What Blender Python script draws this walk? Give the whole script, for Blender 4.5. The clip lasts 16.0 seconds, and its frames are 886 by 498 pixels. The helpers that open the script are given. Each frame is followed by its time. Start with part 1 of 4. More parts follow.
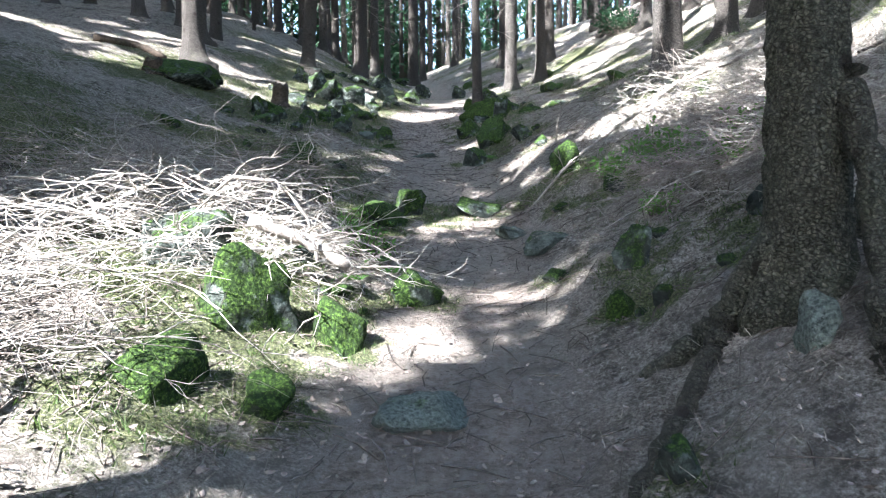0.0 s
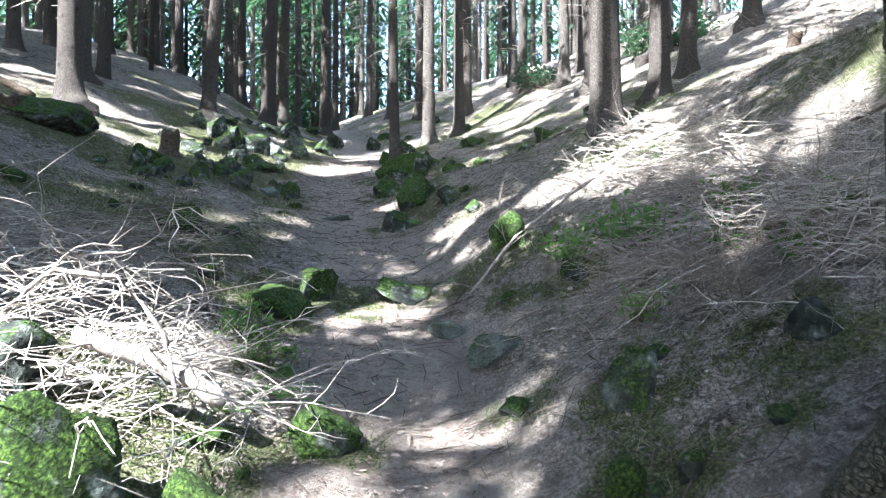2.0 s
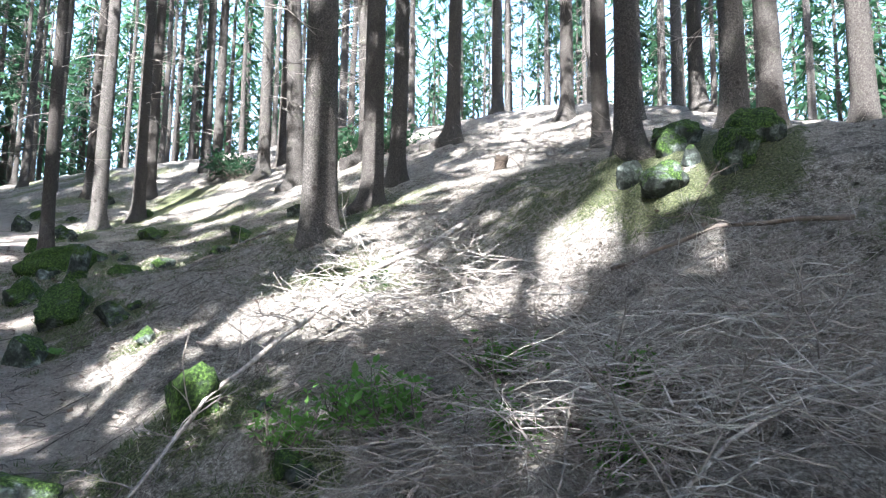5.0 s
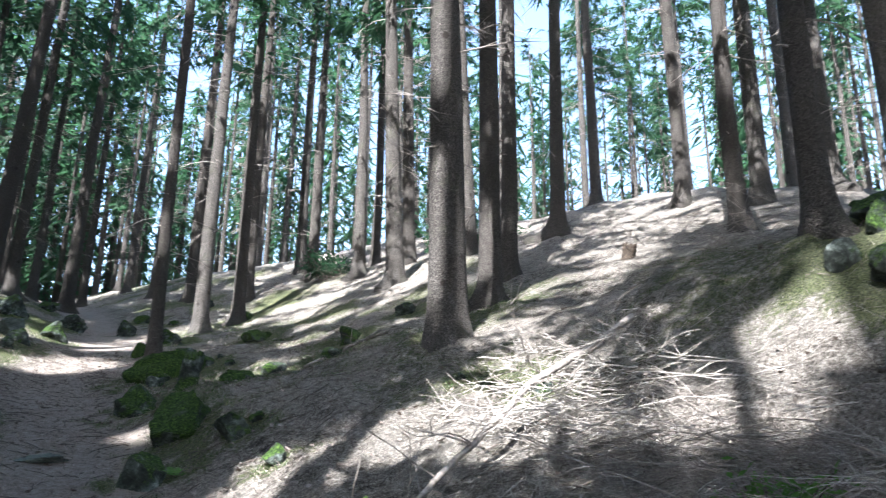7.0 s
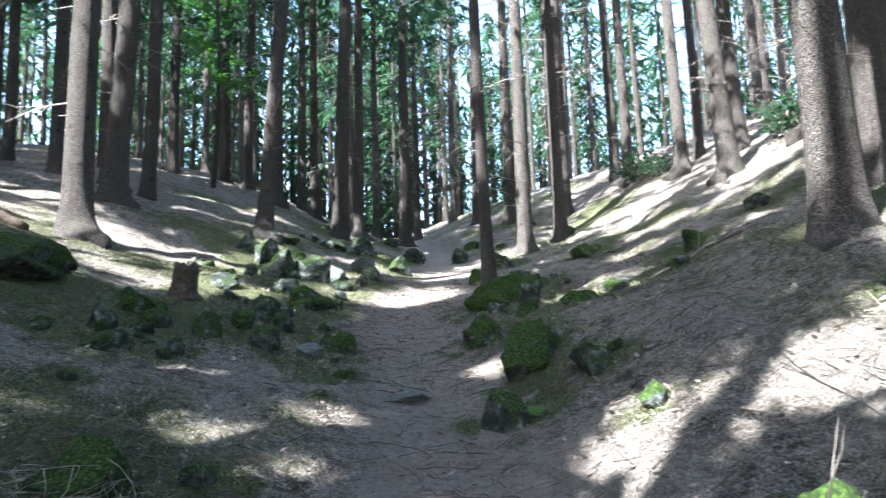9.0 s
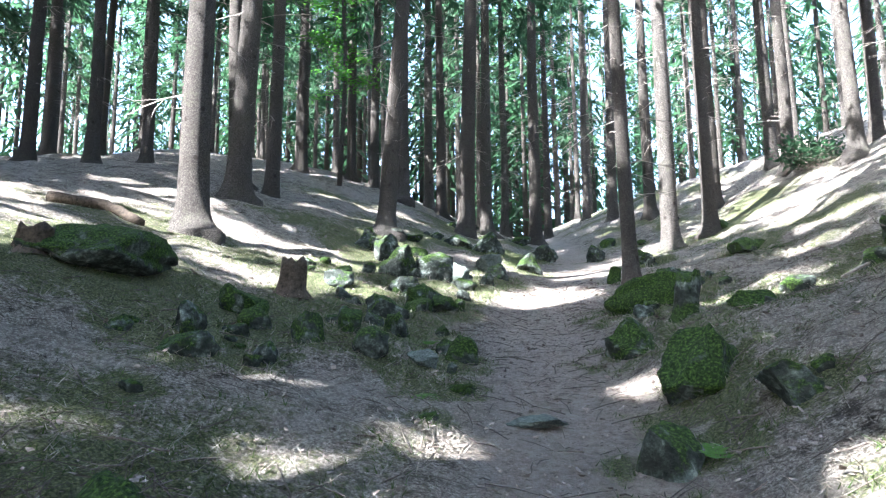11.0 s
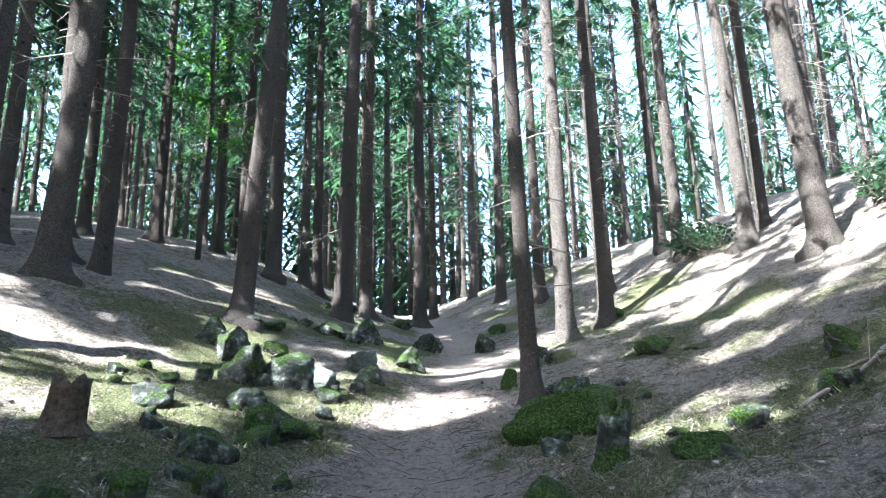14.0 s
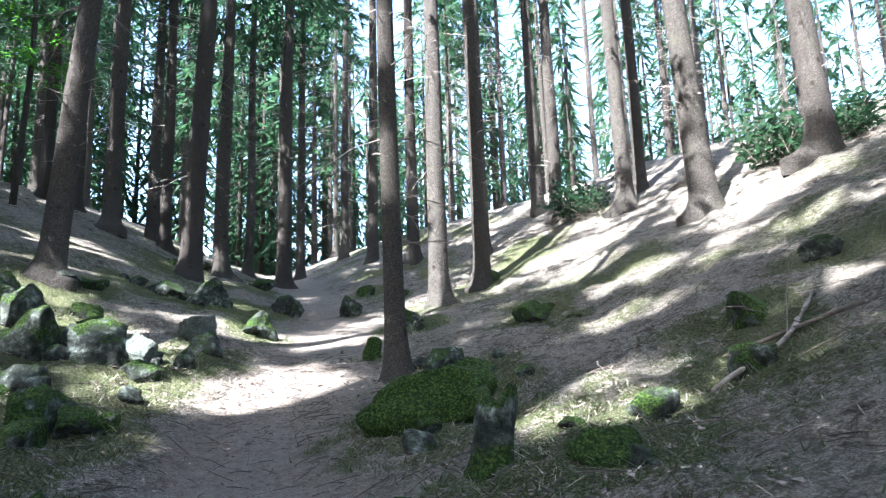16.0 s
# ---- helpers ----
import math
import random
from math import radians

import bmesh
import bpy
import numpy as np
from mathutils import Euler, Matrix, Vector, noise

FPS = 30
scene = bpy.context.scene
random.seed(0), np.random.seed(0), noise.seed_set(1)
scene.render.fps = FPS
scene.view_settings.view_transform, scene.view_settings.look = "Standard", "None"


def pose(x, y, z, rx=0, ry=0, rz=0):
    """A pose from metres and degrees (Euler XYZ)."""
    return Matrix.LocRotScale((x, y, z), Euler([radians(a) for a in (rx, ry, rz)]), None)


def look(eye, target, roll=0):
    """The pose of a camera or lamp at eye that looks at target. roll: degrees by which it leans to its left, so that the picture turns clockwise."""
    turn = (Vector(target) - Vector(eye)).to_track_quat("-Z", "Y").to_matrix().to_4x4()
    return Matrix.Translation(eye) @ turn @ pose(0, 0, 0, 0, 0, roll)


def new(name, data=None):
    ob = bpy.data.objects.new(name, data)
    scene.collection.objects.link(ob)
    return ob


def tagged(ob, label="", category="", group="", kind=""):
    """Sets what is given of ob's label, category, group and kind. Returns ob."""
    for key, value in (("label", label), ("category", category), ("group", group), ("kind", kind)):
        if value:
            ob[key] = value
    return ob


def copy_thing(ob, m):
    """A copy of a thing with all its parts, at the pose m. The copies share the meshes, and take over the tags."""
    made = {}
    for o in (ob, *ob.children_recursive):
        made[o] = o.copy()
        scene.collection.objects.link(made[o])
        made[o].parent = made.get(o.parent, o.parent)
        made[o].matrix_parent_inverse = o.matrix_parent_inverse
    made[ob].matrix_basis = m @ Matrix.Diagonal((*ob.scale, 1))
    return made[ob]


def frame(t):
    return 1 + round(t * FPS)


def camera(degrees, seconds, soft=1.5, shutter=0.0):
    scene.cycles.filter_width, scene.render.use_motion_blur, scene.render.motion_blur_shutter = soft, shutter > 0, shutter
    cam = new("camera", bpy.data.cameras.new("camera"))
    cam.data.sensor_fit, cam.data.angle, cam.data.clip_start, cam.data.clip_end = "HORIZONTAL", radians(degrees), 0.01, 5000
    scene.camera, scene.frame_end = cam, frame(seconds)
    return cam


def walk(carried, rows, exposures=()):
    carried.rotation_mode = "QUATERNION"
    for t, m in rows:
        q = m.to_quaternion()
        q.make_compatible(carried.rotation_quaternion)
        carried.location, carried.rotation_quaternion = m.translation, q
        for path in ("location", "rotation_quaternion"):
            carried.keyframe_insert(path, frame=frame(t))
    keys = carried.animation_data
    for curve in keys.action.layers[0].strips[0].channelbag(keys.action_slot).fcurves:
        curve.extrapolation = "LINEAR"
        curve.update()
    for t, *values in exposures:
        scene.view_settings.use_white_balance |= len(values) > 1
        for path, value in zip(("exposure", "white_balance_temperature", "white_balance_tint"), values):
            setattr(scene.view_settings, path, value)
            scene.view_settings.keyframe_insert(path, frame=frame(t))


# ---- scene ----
cam = camera(64.2, 16.0, soft=1.2, shutter=0.2)
PATH = [
    (0, (0.214, 0.497, 1.469), (0.100, 2.090, 1.367), -0.5),
    (0.5, (0.180, 0.730, 1.502), (0.022, 2.321, 1.438), 0.2),
    (1, (0.061, 1.086, 1.616), (-0.001, 2.685, 1.565), 0.4),
    (1.5, (0.048, 1.401, 1.625), (0.178, 2.994, 1.575), 0.3),
    (2, (0.074, 1.805, 1.743), (0.162, 3.402, 1.750), 0.2),
    (2.5, (0.115, 2.138, 1.789), (0.270, 3.731, 1.792), 0.4),
    (3, (0.179, 2.326, 1.856), (0.566, 3.878, 1.866), 0.1),
    (3.5, (0.309, 2.585, 1.956), (0.850, 4.090, 1.979), 0.5),
    (4, (0.369, 2.767, 2.053), (1.018, 4.227, 2.123), 0.0),
    (6.5, (-0.010, 4.014, 2.290), (0.761, 5.357, 2.697), 0.4),
    (7, (0.009, 4.195, 2.306), (0.574, 5.630, 2.736), 0.8),
    (7.5, (0.042, 4.440, 2.326), (0.458, 5.942, 2.690), 0.3),
    (8, (-0.032, 4.698, 2.351), (0.249, 6.250, 2.619), -0.8),
    (8.5, (-0.082, 4.920, 2.459), (0.031, 6.498, 2.702), -1.9),
    (9, (-0.077, 5.161, 2.491), (-0.184, 6.739, 2.727), -1.8),
    (9.5, (-0.109, 5.457, 2.500), (-0.493, 6.989, 2.754), -0.7),
    (12, (-0.262, 6.822, 2.722), (-0.670, 8.350, 2.964), -0.3),
    (12.5, (-0.307, 7.174, 2.832), (-0.744, 8.683, 3.133), 0.8),
    (13, (-0.378, 7.434, 2.906), (-0.790, 8.950, 3.214), 1.1),
    (13.5, (-0.445, 7.735, 3.114), (-0.706, 9.265, 3.504), -0.6),
    (14, (-0.368, 7.952, 3.166), (-0.504, 9.495, 3.565), -1.2),
    (14.5, (-0.318, 8.206, 3.213), (-0.400, 9.755, 3.608), -0.5),
    (15, (-0.367, 8.493, 3.266), (-0.322, 10.045, 3.650), -0.3),
    (15.5, (-0.337, 8.853, 3.272), (-0.135, 10.398, 3.638), -0.9),
    (16, (-0.254, 9.239, 3.350), (-0.114, 10.803, 3.658), -1.8),
]
EXPOSURES = [(0, 3.6, 6000, 12), (4, 3.8, 6000, 12), (6.5, 2.95, 6000, 12), (8.5, 3.2, 6000, 12), (9.5, 3.75, 6000, 12), (12, 4.0, 6000, 12), (14, 3.7, 6000, 12), (16, 3.5, 6000, 12)]
walk(cam, [(t, look(eye, target, roll)) for t, eye, target, roll in PATH], EXPOSURES)

# ---------------------------------------------------------------- light
SUN_AZ, SUN_EL = radians(-138.0), radians(47.0)  # azimuth from +y towards +x
TO_SUN = Vector((math.sin(SUN_AZ) * math.cos(SUN_EL), math.cos(SUN_AZ) * math.cos(SUN_EL), math.sin(SUN_EL)))
world = bpy.data.worlds.new("world")
scene.world = world
world.use_nodes = True
wn = world.node_tree
sky = wn.nodes.new("ShaderNodeTexSky")
sky.sky_type, sky.sun_disc, sky.sun_elevation, sky.sun_rotation = "NISHITA", False, SUN_EL, SUN_AZ
sky.air_density, sky.dust_density = 1.0, 2.0
wn.links.new(sky.outputs[0], wn.nodes["Background"].inputs[0])
wn.nodes["Background"].inputs[1].default_value = 0.11
sun = new("sun", bpy.data.lights.new("sun", "SUN"))
sun.data.energy, sun.data.angle, sun.data.color = 5.0, radians(0.53), (1.0, 0.975, 0.94)
sun.matrix_world = look(TO_SUN * 60, (0, 0, 0))


# ---------------------------------------------------------------- materials
def material(name, rough=0.9, spec=0.25):
    m = bpy.data.materials.new(name)
    m.use_nodes = True
    b = m.node_tree.nodes["Principled BSDF"]
    b.inputs["Roughness"].default_value = rough
    b.inputs["Specular IOR Level"].default_value = spec
    return m, m.node_tree.nodes, m.node_tree.links, b


def tex(n, l, kind, scale, coords, detail=4.0, rough=0.6, stretch=None):
    t = n.new("ShaderNodeTex" + kind)
    t.inputs["Scale"].default_value = scale
    if kind == "Noise":
        t.inputs["Detail"].default_value, t.inputs["Roughness"].default_value = detail, rough
    if stretch:
        mp = n.new("ShaderNodeMapping")
        mp.inputs["Scale"].default_value = stretch
        l.new(coords, mp.inputs[0])
        coords = mp.outputs[0]
    l.new(coords, t.inputs["Vector"])
    return t.outputs["Distance"] if kind == "Voronoi" else t.outputs[0]


def ramp(n, l, src, stops):
    r = n.new("ShaderNodeValToRGB")
    while len(r.color_ramp.elements) < len(stops):
        r.color_ramp.elements.new(0.5)
    for e, (p, c) in zip(r.color_ramp.elements, stops):
        e.position = p
        e.color = (*c, 1) if isinstance(c, tuple) else (c, c, c, 1)
    l.new(src, r.inputs[0])
    return r.outputs[0]


def mix(n, l, fac, a, b, how="MIX"):
    m = n.new("ShaderNodeMix")
    m.data_type, m.blend_type = "RGBA", how
    for s, v in ((m.inputs[0], fac), (m.inputs[6], a), (m.inputs[7], b)):
        if isinstance(v, (int, float)):
            s.default_value = v if s == m.inputs[0] else (v, v, v, 1)
        elif isinstance(v, tuple):
            s.default_value = (*v, 1)
        else:
            l.new(v, s)
    return m.outputs[2]


def calc(n, l, op, a, b=0.0):
    m = n.new("ShaderNodeMath")
    m.operation = op
    for s, v in zip(m.inputs, (a, b)):
        if isinstance(v, (int, float)):
            s.default_value = v
        else:
            l.new(v, s)
    return m.outputs[0]


def bump(n, l, b, h, strength, distance=0.02):
    bp = n.new("ShaderNodeBump")
    bp.inputs["Strength"].default_value, bp.inputs["Distance"].default_value = strength, distance
    l.new(h, bp.inputs["Height"])
    l.new(bp.outputs[0], b.inputs["Normal"])


def position(n):
    return n.new("ShaderNodeNewGeometry").outputs["Position"]


def ground_material():
    m, n, l, b = material("needle_litter", 0.95, 0.1)
    p = position(n)
    fine = tex(n, l, "Noise", 52, p, 6, 0.85)
    mid = tex(n, l, "Noise", 17, p, 5, 0.7)
    large = tex(n, l, "Noise", 1.1, p, 4, 0.6)
    flakes = tex(n, l, "Voronoi", 42, p)
    litter = ramp(n, l, fine, [(0.37, (0.016, 0.013, 0.009)), (0.45, (0.17, 0.148, 0.124)), (0.54, (0.42, 0.38, 0.33)), (0.64, (0.74, 0.69, 0.62))])
    litter = mix(n, l, ramp(n, l, mid, [(0.46, 0.0), (0.66, 0.65)]), litter, (0.07, 0.056, 0.045))
    litter = mix(n, l, ramp(n, l, flakes, [(0.0, 0.7), (0.25, 0.0)]), litter, (0.36, 0.32, 0.28))
    clump = tex(n, l, "Noise", 6, p, 7, 0.85)
    # shade of crevices put into the colour: low clump noise goes near black
    litter = mix(n, l, ramp(n, l, clump, [(0.40, 0.9), (0.50, 0.0)]), litter, (0.022, 0.018, 0.013))
    path = n.new("ShaderNodeAttribute")
    path.attribute_name = "trail"
    soil = ramp(n, l, mid, [(0.3, (0.075, 0.055, 0.045)), (0.45, (0.31, 0.25, 0.215)), (0.65, (0.60, 0.52, 0.46))])
    c = mix(n, l, calc(n, l, "MULTIPLY", path.outputs["Fac"], 0.65), litter, soil)
    c = mix(n, l, ramp(n, l, large, [(0.38, 0.0), (0.66, 0.4)]), c, (0.42, 0.385, 0.34))
    moss = n.new("ShaderNodeAttribute")
    moss.attribute_name = "moss"
    edge = calc(n, l, "ADD", moss.outputs["Fac"], calc(n, l, "MULTIPLY", calc(n, l, "SUBTRACT", mid, 0.5), 1.3))
    green = ramp(n, l, tex(n, l, "Noise", 60, p, 4, 0.7), [(0.34, (0.014, 0.022, 0.009)), (0.50, (0.085, 0.105, 0.042)), (0.66, (0.26, 0.28, 0.13))])
    c = mix(n, l, ramp(n, l, edge, [(0.38, 0.0), (0.66, 0.85)]), c, green)
    l.new(c, b.inputs["Base Color"])
    bump(n, l, b, calc(n, l, "ADD", fine, calc(n, l, "ADD", calc(n, l, "MULTIPLY", mid, 1.5), calc(n, l, "MULTIPLY", clump, 2.5))), 1.0, 0.06)
    return m


def rock_material():
    m, n, l, b = material("mossy_stone", 0.9, 0.2)
    g = n.new("ShaderNodeNewGeometry")
    p = g.outputs["Position"]
    a = tex(n, l, "Noise", 9, p, 6, 0.7)
    f = tex(n, l, "Noise", 55, p, 4, 0.7)
    stone = ramp(n, l, a, [(0.34, (0.008, 0.010, 0.008)), (0.5, (0.035, 0.042, 0.036)), (0.60, (0.11, 0.13, 0.115)), (0.72, (0.36, 0.40, 0.36))])
    moss = ramp(n, l, f, [(0.30, (0.004, 0.008, 0.002)), (0.5, (0.019, 0.040, 0.008)), (0.72, (0.10, 0.17, 0.03))])
    up = n.new("ShaderNodeSeparateXYZ")
    l.new(g.outputs["Normal"], up.inputs[0])
    much = n.new("ShaderNodeObjectInfo")
    grow = calc(n, l, "ADD", calc(n, l, "MULTIPLY", up.outputs[2], 0.35), calc(n, l, "MULTIPLY", calc(n, l, "SUBTRACT", tex(n, l, "Noise", 5, p, 5, 0.65), 0.5), 2.2))
    coat = n.new("ShaderNodeAttribute")
    coat.attribute_name = "coat"
    grow = calc(n, l, "ADD", grow, coat.outputs["Fac"])
    bare = ramp(n, l, calc(n, l, "MULTIPLY", coat.outputs["Fac"], -3.0), [(0.0, 0.0), (0.6, 0.85)])
    stone = mix(n, l, bare, stone, ramp(n, l, f, [(0.35, (0.04, 0.05, 0.044)), (0.65, (0.21, 0.245, 0.215))]))
    grow = calc(n, l, "ADD", grow, calc(n, l, "MULTIPLY", much.outputs["Random"], 0.15))
    c = mix(n, l, ramp(n, l, grow, [(0.35, 0.0), (0.55, 1.0)]), stone, moss)
    l.new(c, b.inputs["Base Color"])
    bump(n, l, b, calc(n, l, "ADD", f, calc(n, l, "MULTIPLY", a, 2.0)), 0.9, 0.03)
    return m


def bark_material(name, dark, pale, warm, scaly=0.5, blotch=0.75):
    m, n, l, b = material(name, 0.92, 0.15)
    o = n.new("ShaderNodeTexCoord").outputs["Object"]
    wobble = n.new("ShaderNodeVectorMath")
    wobble.operation = "MULTIPLY_ADD"
    grain = n.new("ShaderNodeTexNoise")
    grain.inputs["Scale"].default_value = 22
    l.new(o, grain.inputs["Vector"])
    l.new(grain.outputs["Color"], wobble.inputs[0])
    wobble.inputs[1].default_value = (0.03, 0.03, 0.03)
    l.new(o, wobble.inputs[2])
    mp = n.new("ShaderNodeMapping")
    mp.inputs["Scale"].default_value = (1, 1, 1.35)
    l.new(wobble.outputs[0], mp.inputs[0])
    cells = n.new("ShaderNodeTexVoronoi")
    cells.feature = "DISTANCE_TO_EDGE"
    cells.inputs["Scale"].default_value = 44
    l.new(mp.outputs[0], cells.inputs["Vector"])
    plates = ramp(n, l, cells.outputs["Distance"], [(0.0, 1.0), (0.20, 0.0)])
    a = tex(n, l, "Noise", 7, o, 5, 0.65, stretch=(1, 1, 0.35))
    f = tex(n, l, "Noise", 48, o, 5, 0.7)
    c = ramp(n, l, f, [(0.3, dark), (0.52, tuple((x + y) / 2 for x, y in zip(dark, pale))), (0.72, pale)])
    c = mix(n, l, ramp(n, l, a, [(0.4, 0.0), (0.7, blotch)]), c, warm)
    c = mix(n, l, ramp(n, l, plates, [(0.0, 0.0), (1.0, scaly)]), c, dark)
    knots = tex(n, l, "Voronoi", 3.2, o, stretch=(1, 1, 0.8))
    c = mix(n, l, ramp(n, l, knots, [(0.09, 0.85), (0.13, 0.0)]), c, (0.025, 0.02, 0.016))
    mossy = tex(n, l, "Noise", 2.0, o, 5, 0.7)
    c = mix(n, l, ramp(n, l, mossy, [(0.55, 0.0), (0.75, 0.45)]), c, (0.13, 0.15, 0.085))
    rnd = n.new("ShaderNodeObjectInfo").outputs["Random"]
    c = mix(n, l, calc(n, l, "MULTIPLY", rnd, 0.6), c, (0.045, 0.038, 0.033))
    l.new(c, b.inputs["Base Color"])
    bump(n, l, b, calc(n, l, "SUBTRACT", calc(n, l, "ADD", f, a), calc(n, l, "MULTIPLY", plates, 0.9)), 1.0, 0.02)
    return m


def leaf_material(name, low, high, through_colour, amount=0.4):
    m, n, l, b = material(name, 0.7, 0.25)
    p = position(n)
    c = ramp(n, l, tex(n, l, "Noise", 3.0, p, 4, 0.7), [(0.3, low), (0.7, high)])
    c = mix(n, l, ramp(n, l, tex(n, l, "Noise", 40, p, 2, 0.6), [(0.35, 0.5), (0.6, 0.0)]), c, tuple(v * 0.4 for v in low))
    l.new(c, b.inputs["Base Color"])
    t = n.new("ShaderNodeBsdfTranslucent")
    t.inputs[0].default_value = (*through_colour, 1)
    s = n.new("ShaderNodeMixShader")
    s.inputs[0].default_value = amount
    l.new(b.outputs[0], s.inputs[1])
    l.new(t.outputs[0], s.inputs[2])
    l.new(s.outputs[0], n["Material Output"].inputs[0])
    return m


def wood_material(name, dark, pale):
    m, n, l, b = material(name, 0.85, 0.2)
    p = position(n)
    c = ramp(n, l, tex(n, l, "Noise", 26, p, 5, 0.7), [(0.3, dark), (0.7, pale)])
    l.new(c, b.inputs["Base Color"])
    bump(n, l, b, tex(n, l, "Noise", 120, p, 3, 0.6), 0.5, 0.004)
    return m


GROUND = ground_material()
ROCK = rock_material()
BARK = bark_material("spruce_bark", (0.012, 0.010, 0.009), (0.27, 0.25, 0.225), (0.075, 0.066, 0.058), 0.7, 0.6)
BARK_DARK = bark_material("scaly_bark", (0.010, 0.009, 0.007), (0.24, 0.235, 0.18), (0.085, 0.082, 0.055), 0.6, 0.4)
NEEDLES = leaf_material("spruce_needles", (0.010, 0.027, 0.015), (0.036, 0.070, 0.038), (0.055, 0.135, 0.065), 0.4)
BEECH = leaf_material("beech_leaves", (0.035, 0.10, 0.015), (0.09, 0.20, 0.03), (0.10, 0.32, 0.04), 0.4)
FERN = leaf_material("fern_green", (0.04, 0.10, 0.02), (0.11, 0.22, 0.05), (0.16, 0.34, 0.07), 0.35)
TWIG = wood_material("dead_twig", (0.09, 0.077, 0.066), (0.36, 0.32, 0.285))
# the dead twig again, its colour raised to look struck by the sun
BRIGHTENED_TWIG = wood_material("brightened_twig", (0.20, 0.175, 0.15), (0.55, 0.51, 0.46))
DARK_TWIG = wood_material("dark_twig", (0.045, 0.037, 0.031), (0.16, 0.135, 0.115))
FLAKE = wood_material("dry_leaf", (0.05, 0.036, 0.028), (0.36, 0.30, 0.26))
ROTTEN = wood_material("rotten_wood", (0.010, 0.008, 0.006), (0.09, 0.068, 0.050))
STRAW = wood_material("dry_straw", (0.10, 0.088, 0.07), (0.52, 0.475, 0.40))
MOSS_BLADES = leaf_material("moss_blades", (0.022, 0.045, 0.012), (0.09, 0.13, 0.04), (0.08, 0.14, 0.03), 0.25)


# ---------------------------------------------------------------- ground shape
PROFILE = [
    # y, trail x, trail z, then the bank's rise at 1, 2, 3.2, 5, 8 and 13 m to the right
    (-14.0, 0.1, -2.9, 0.20, 0.55, 1.00, 1.80, 2.70, 3.2),
    (0.0, 0.0, 0.0, 0.20, 0.60, 1.10, 2.00, 2.80, 3.2),
    (4.0, 0.0, 0.57, 0.28, 0.85, 1.30, 2.20, 3.00, 3.4),
    (7.3, -0.1, 1.33, 0.32, 0.80, 1.25, 2.60, 3.20, 3.8),
    (10.8, -0.5, 2.15, 0.30, 0.75, 1.20, 1.95, 3.00, 4.1),
    (14.0, -1.1, 2.85, 0.14, 0.32, 0.65, 1.45, 2.80, 4.6),
    (18.0, -0.95, 3.78, 0.10, 0.30, 0.62, 1.40, 2.90, 4.9),
    (23.0, -1.3, 4.80, 0.12, 0.35, 0.65, 1.35, 2.80, 4.7),
    (33.0, -3.5, 7.00, 0.20, 0.55, 0.95, 1.70, 2.60, 3.8),
    (48.0, -6.0, 9.40, 0.20, 0.50, 0.80, 1.30, 1.90, 2.6),
    (90.0, -6.0, 11.00, 0.10, 0.20, 0.30, 0.50, 0.80, 1.0),
]
LEFT = [(0, 0), (0.45, 0.02), (1.0, 0.16), (1.6, 0.34), (2.7, 0.62), (4.2, 1.22), (6.0, 1.85), (8.5, 2.5), (14, 3.2), (60, 3.2)]
RIGHT_AT = (0.0, 0.45, 1.0, 2.0, 3.2, 5.0, 8.0, 13.0, 60.0)


def lerp_table(keys, values, v):
    """Smooth interpolation of a value over rising keys."""
    if v <= keys[0]:
        return values[0]
    for i in range(len(keys) - 1):
        if v <= keys[i + 1]:
            a, b = keys[i], keys[i + 1]
            w = (v - a) / (b - a)
            h = b - a
            s0 = (values[i + 1] - values[i - 1]) / (keys[i + 1] - keys[i - 1]) if i > 0 else (values[i + 1] - values[i]) / h
            s1 = (values[i + 2] - values[i]) / (keys[i + 2] - a) if i + 2 < len(keys) else (values[i + 1] - values[i]) / h
            return ((2 * w**3 - 3 * w**2 + 1) * values[i] + (w**3 - 2 * w**2 + w) * h * s0
                    + (-2 * w**3 + 3 * w**2) * values[i + 1] + (w**3 - w**2) * h * s1)
    return values[-1]


PROFILE_Y = [r[0] for r in PROFILE]
PROFILE_COLUMNS = [[r[k] for r in PROFILE] for k in range(1, 9)]


def trail(y):
    """The trail's middle: x and z."""
    return lerp_table(PROFILE_Y, PROFILE_COLUMNS[0], y), lerp_table(PROFILE_Y, PROFILE_COLUMNS[1], y)


def ground_base(x, y):
    xc, zc = trail(y)
    dx = x - xc
    if dx < 0:
        more = 1 + 0.3 * min(1.0, max(0.0, (y - 18) / 9))
        return zc + more * lerp_table([a for a, _ in LEFT], [b for _, b in LEFT], -dx)
    rises = [0.0, 0.03] + [lerp_table(PROFILE_Y, c, y) for c in PROFILE_COLUMNS[2:]]
    rises.append(rises[-1])
    return zc + lerp_table(RIGHT_AT, rises, dx)



def hash_noise(x, y, scale, seed=0.0):
    return noise.noise(Vector((x * scale, y * scale, seed)))


def ground_z(x, y):
    """The ground's height, with hummocks off the trail."""
    xc, _ = trail(y)
    off = min(1.0, max(0.0, (abs(x - xc) - 0.35) / 0.8))
    z = ground_base(x, y)
    z += off * (0.10 * hash_noise(x, y, 0.9, 3.0) + 0.06 * hash_noise(x, y, 2.6, 7.0) + 0.04 * hash_noise(x, y, 4.6, 17.0))
    return z + (0.35 + 0.65 * off) * 0.03 * hash_noise(x, y, 7.0, 11.0)


def axis(parts):
    out = []
    for a, b, step in parts:
        k = max(1, round((b - a) / step))
        out += [a + (b - a) * i / k for i in range(k)]
    return out + [parts[-1][1]]


STONE_CELLS = {}


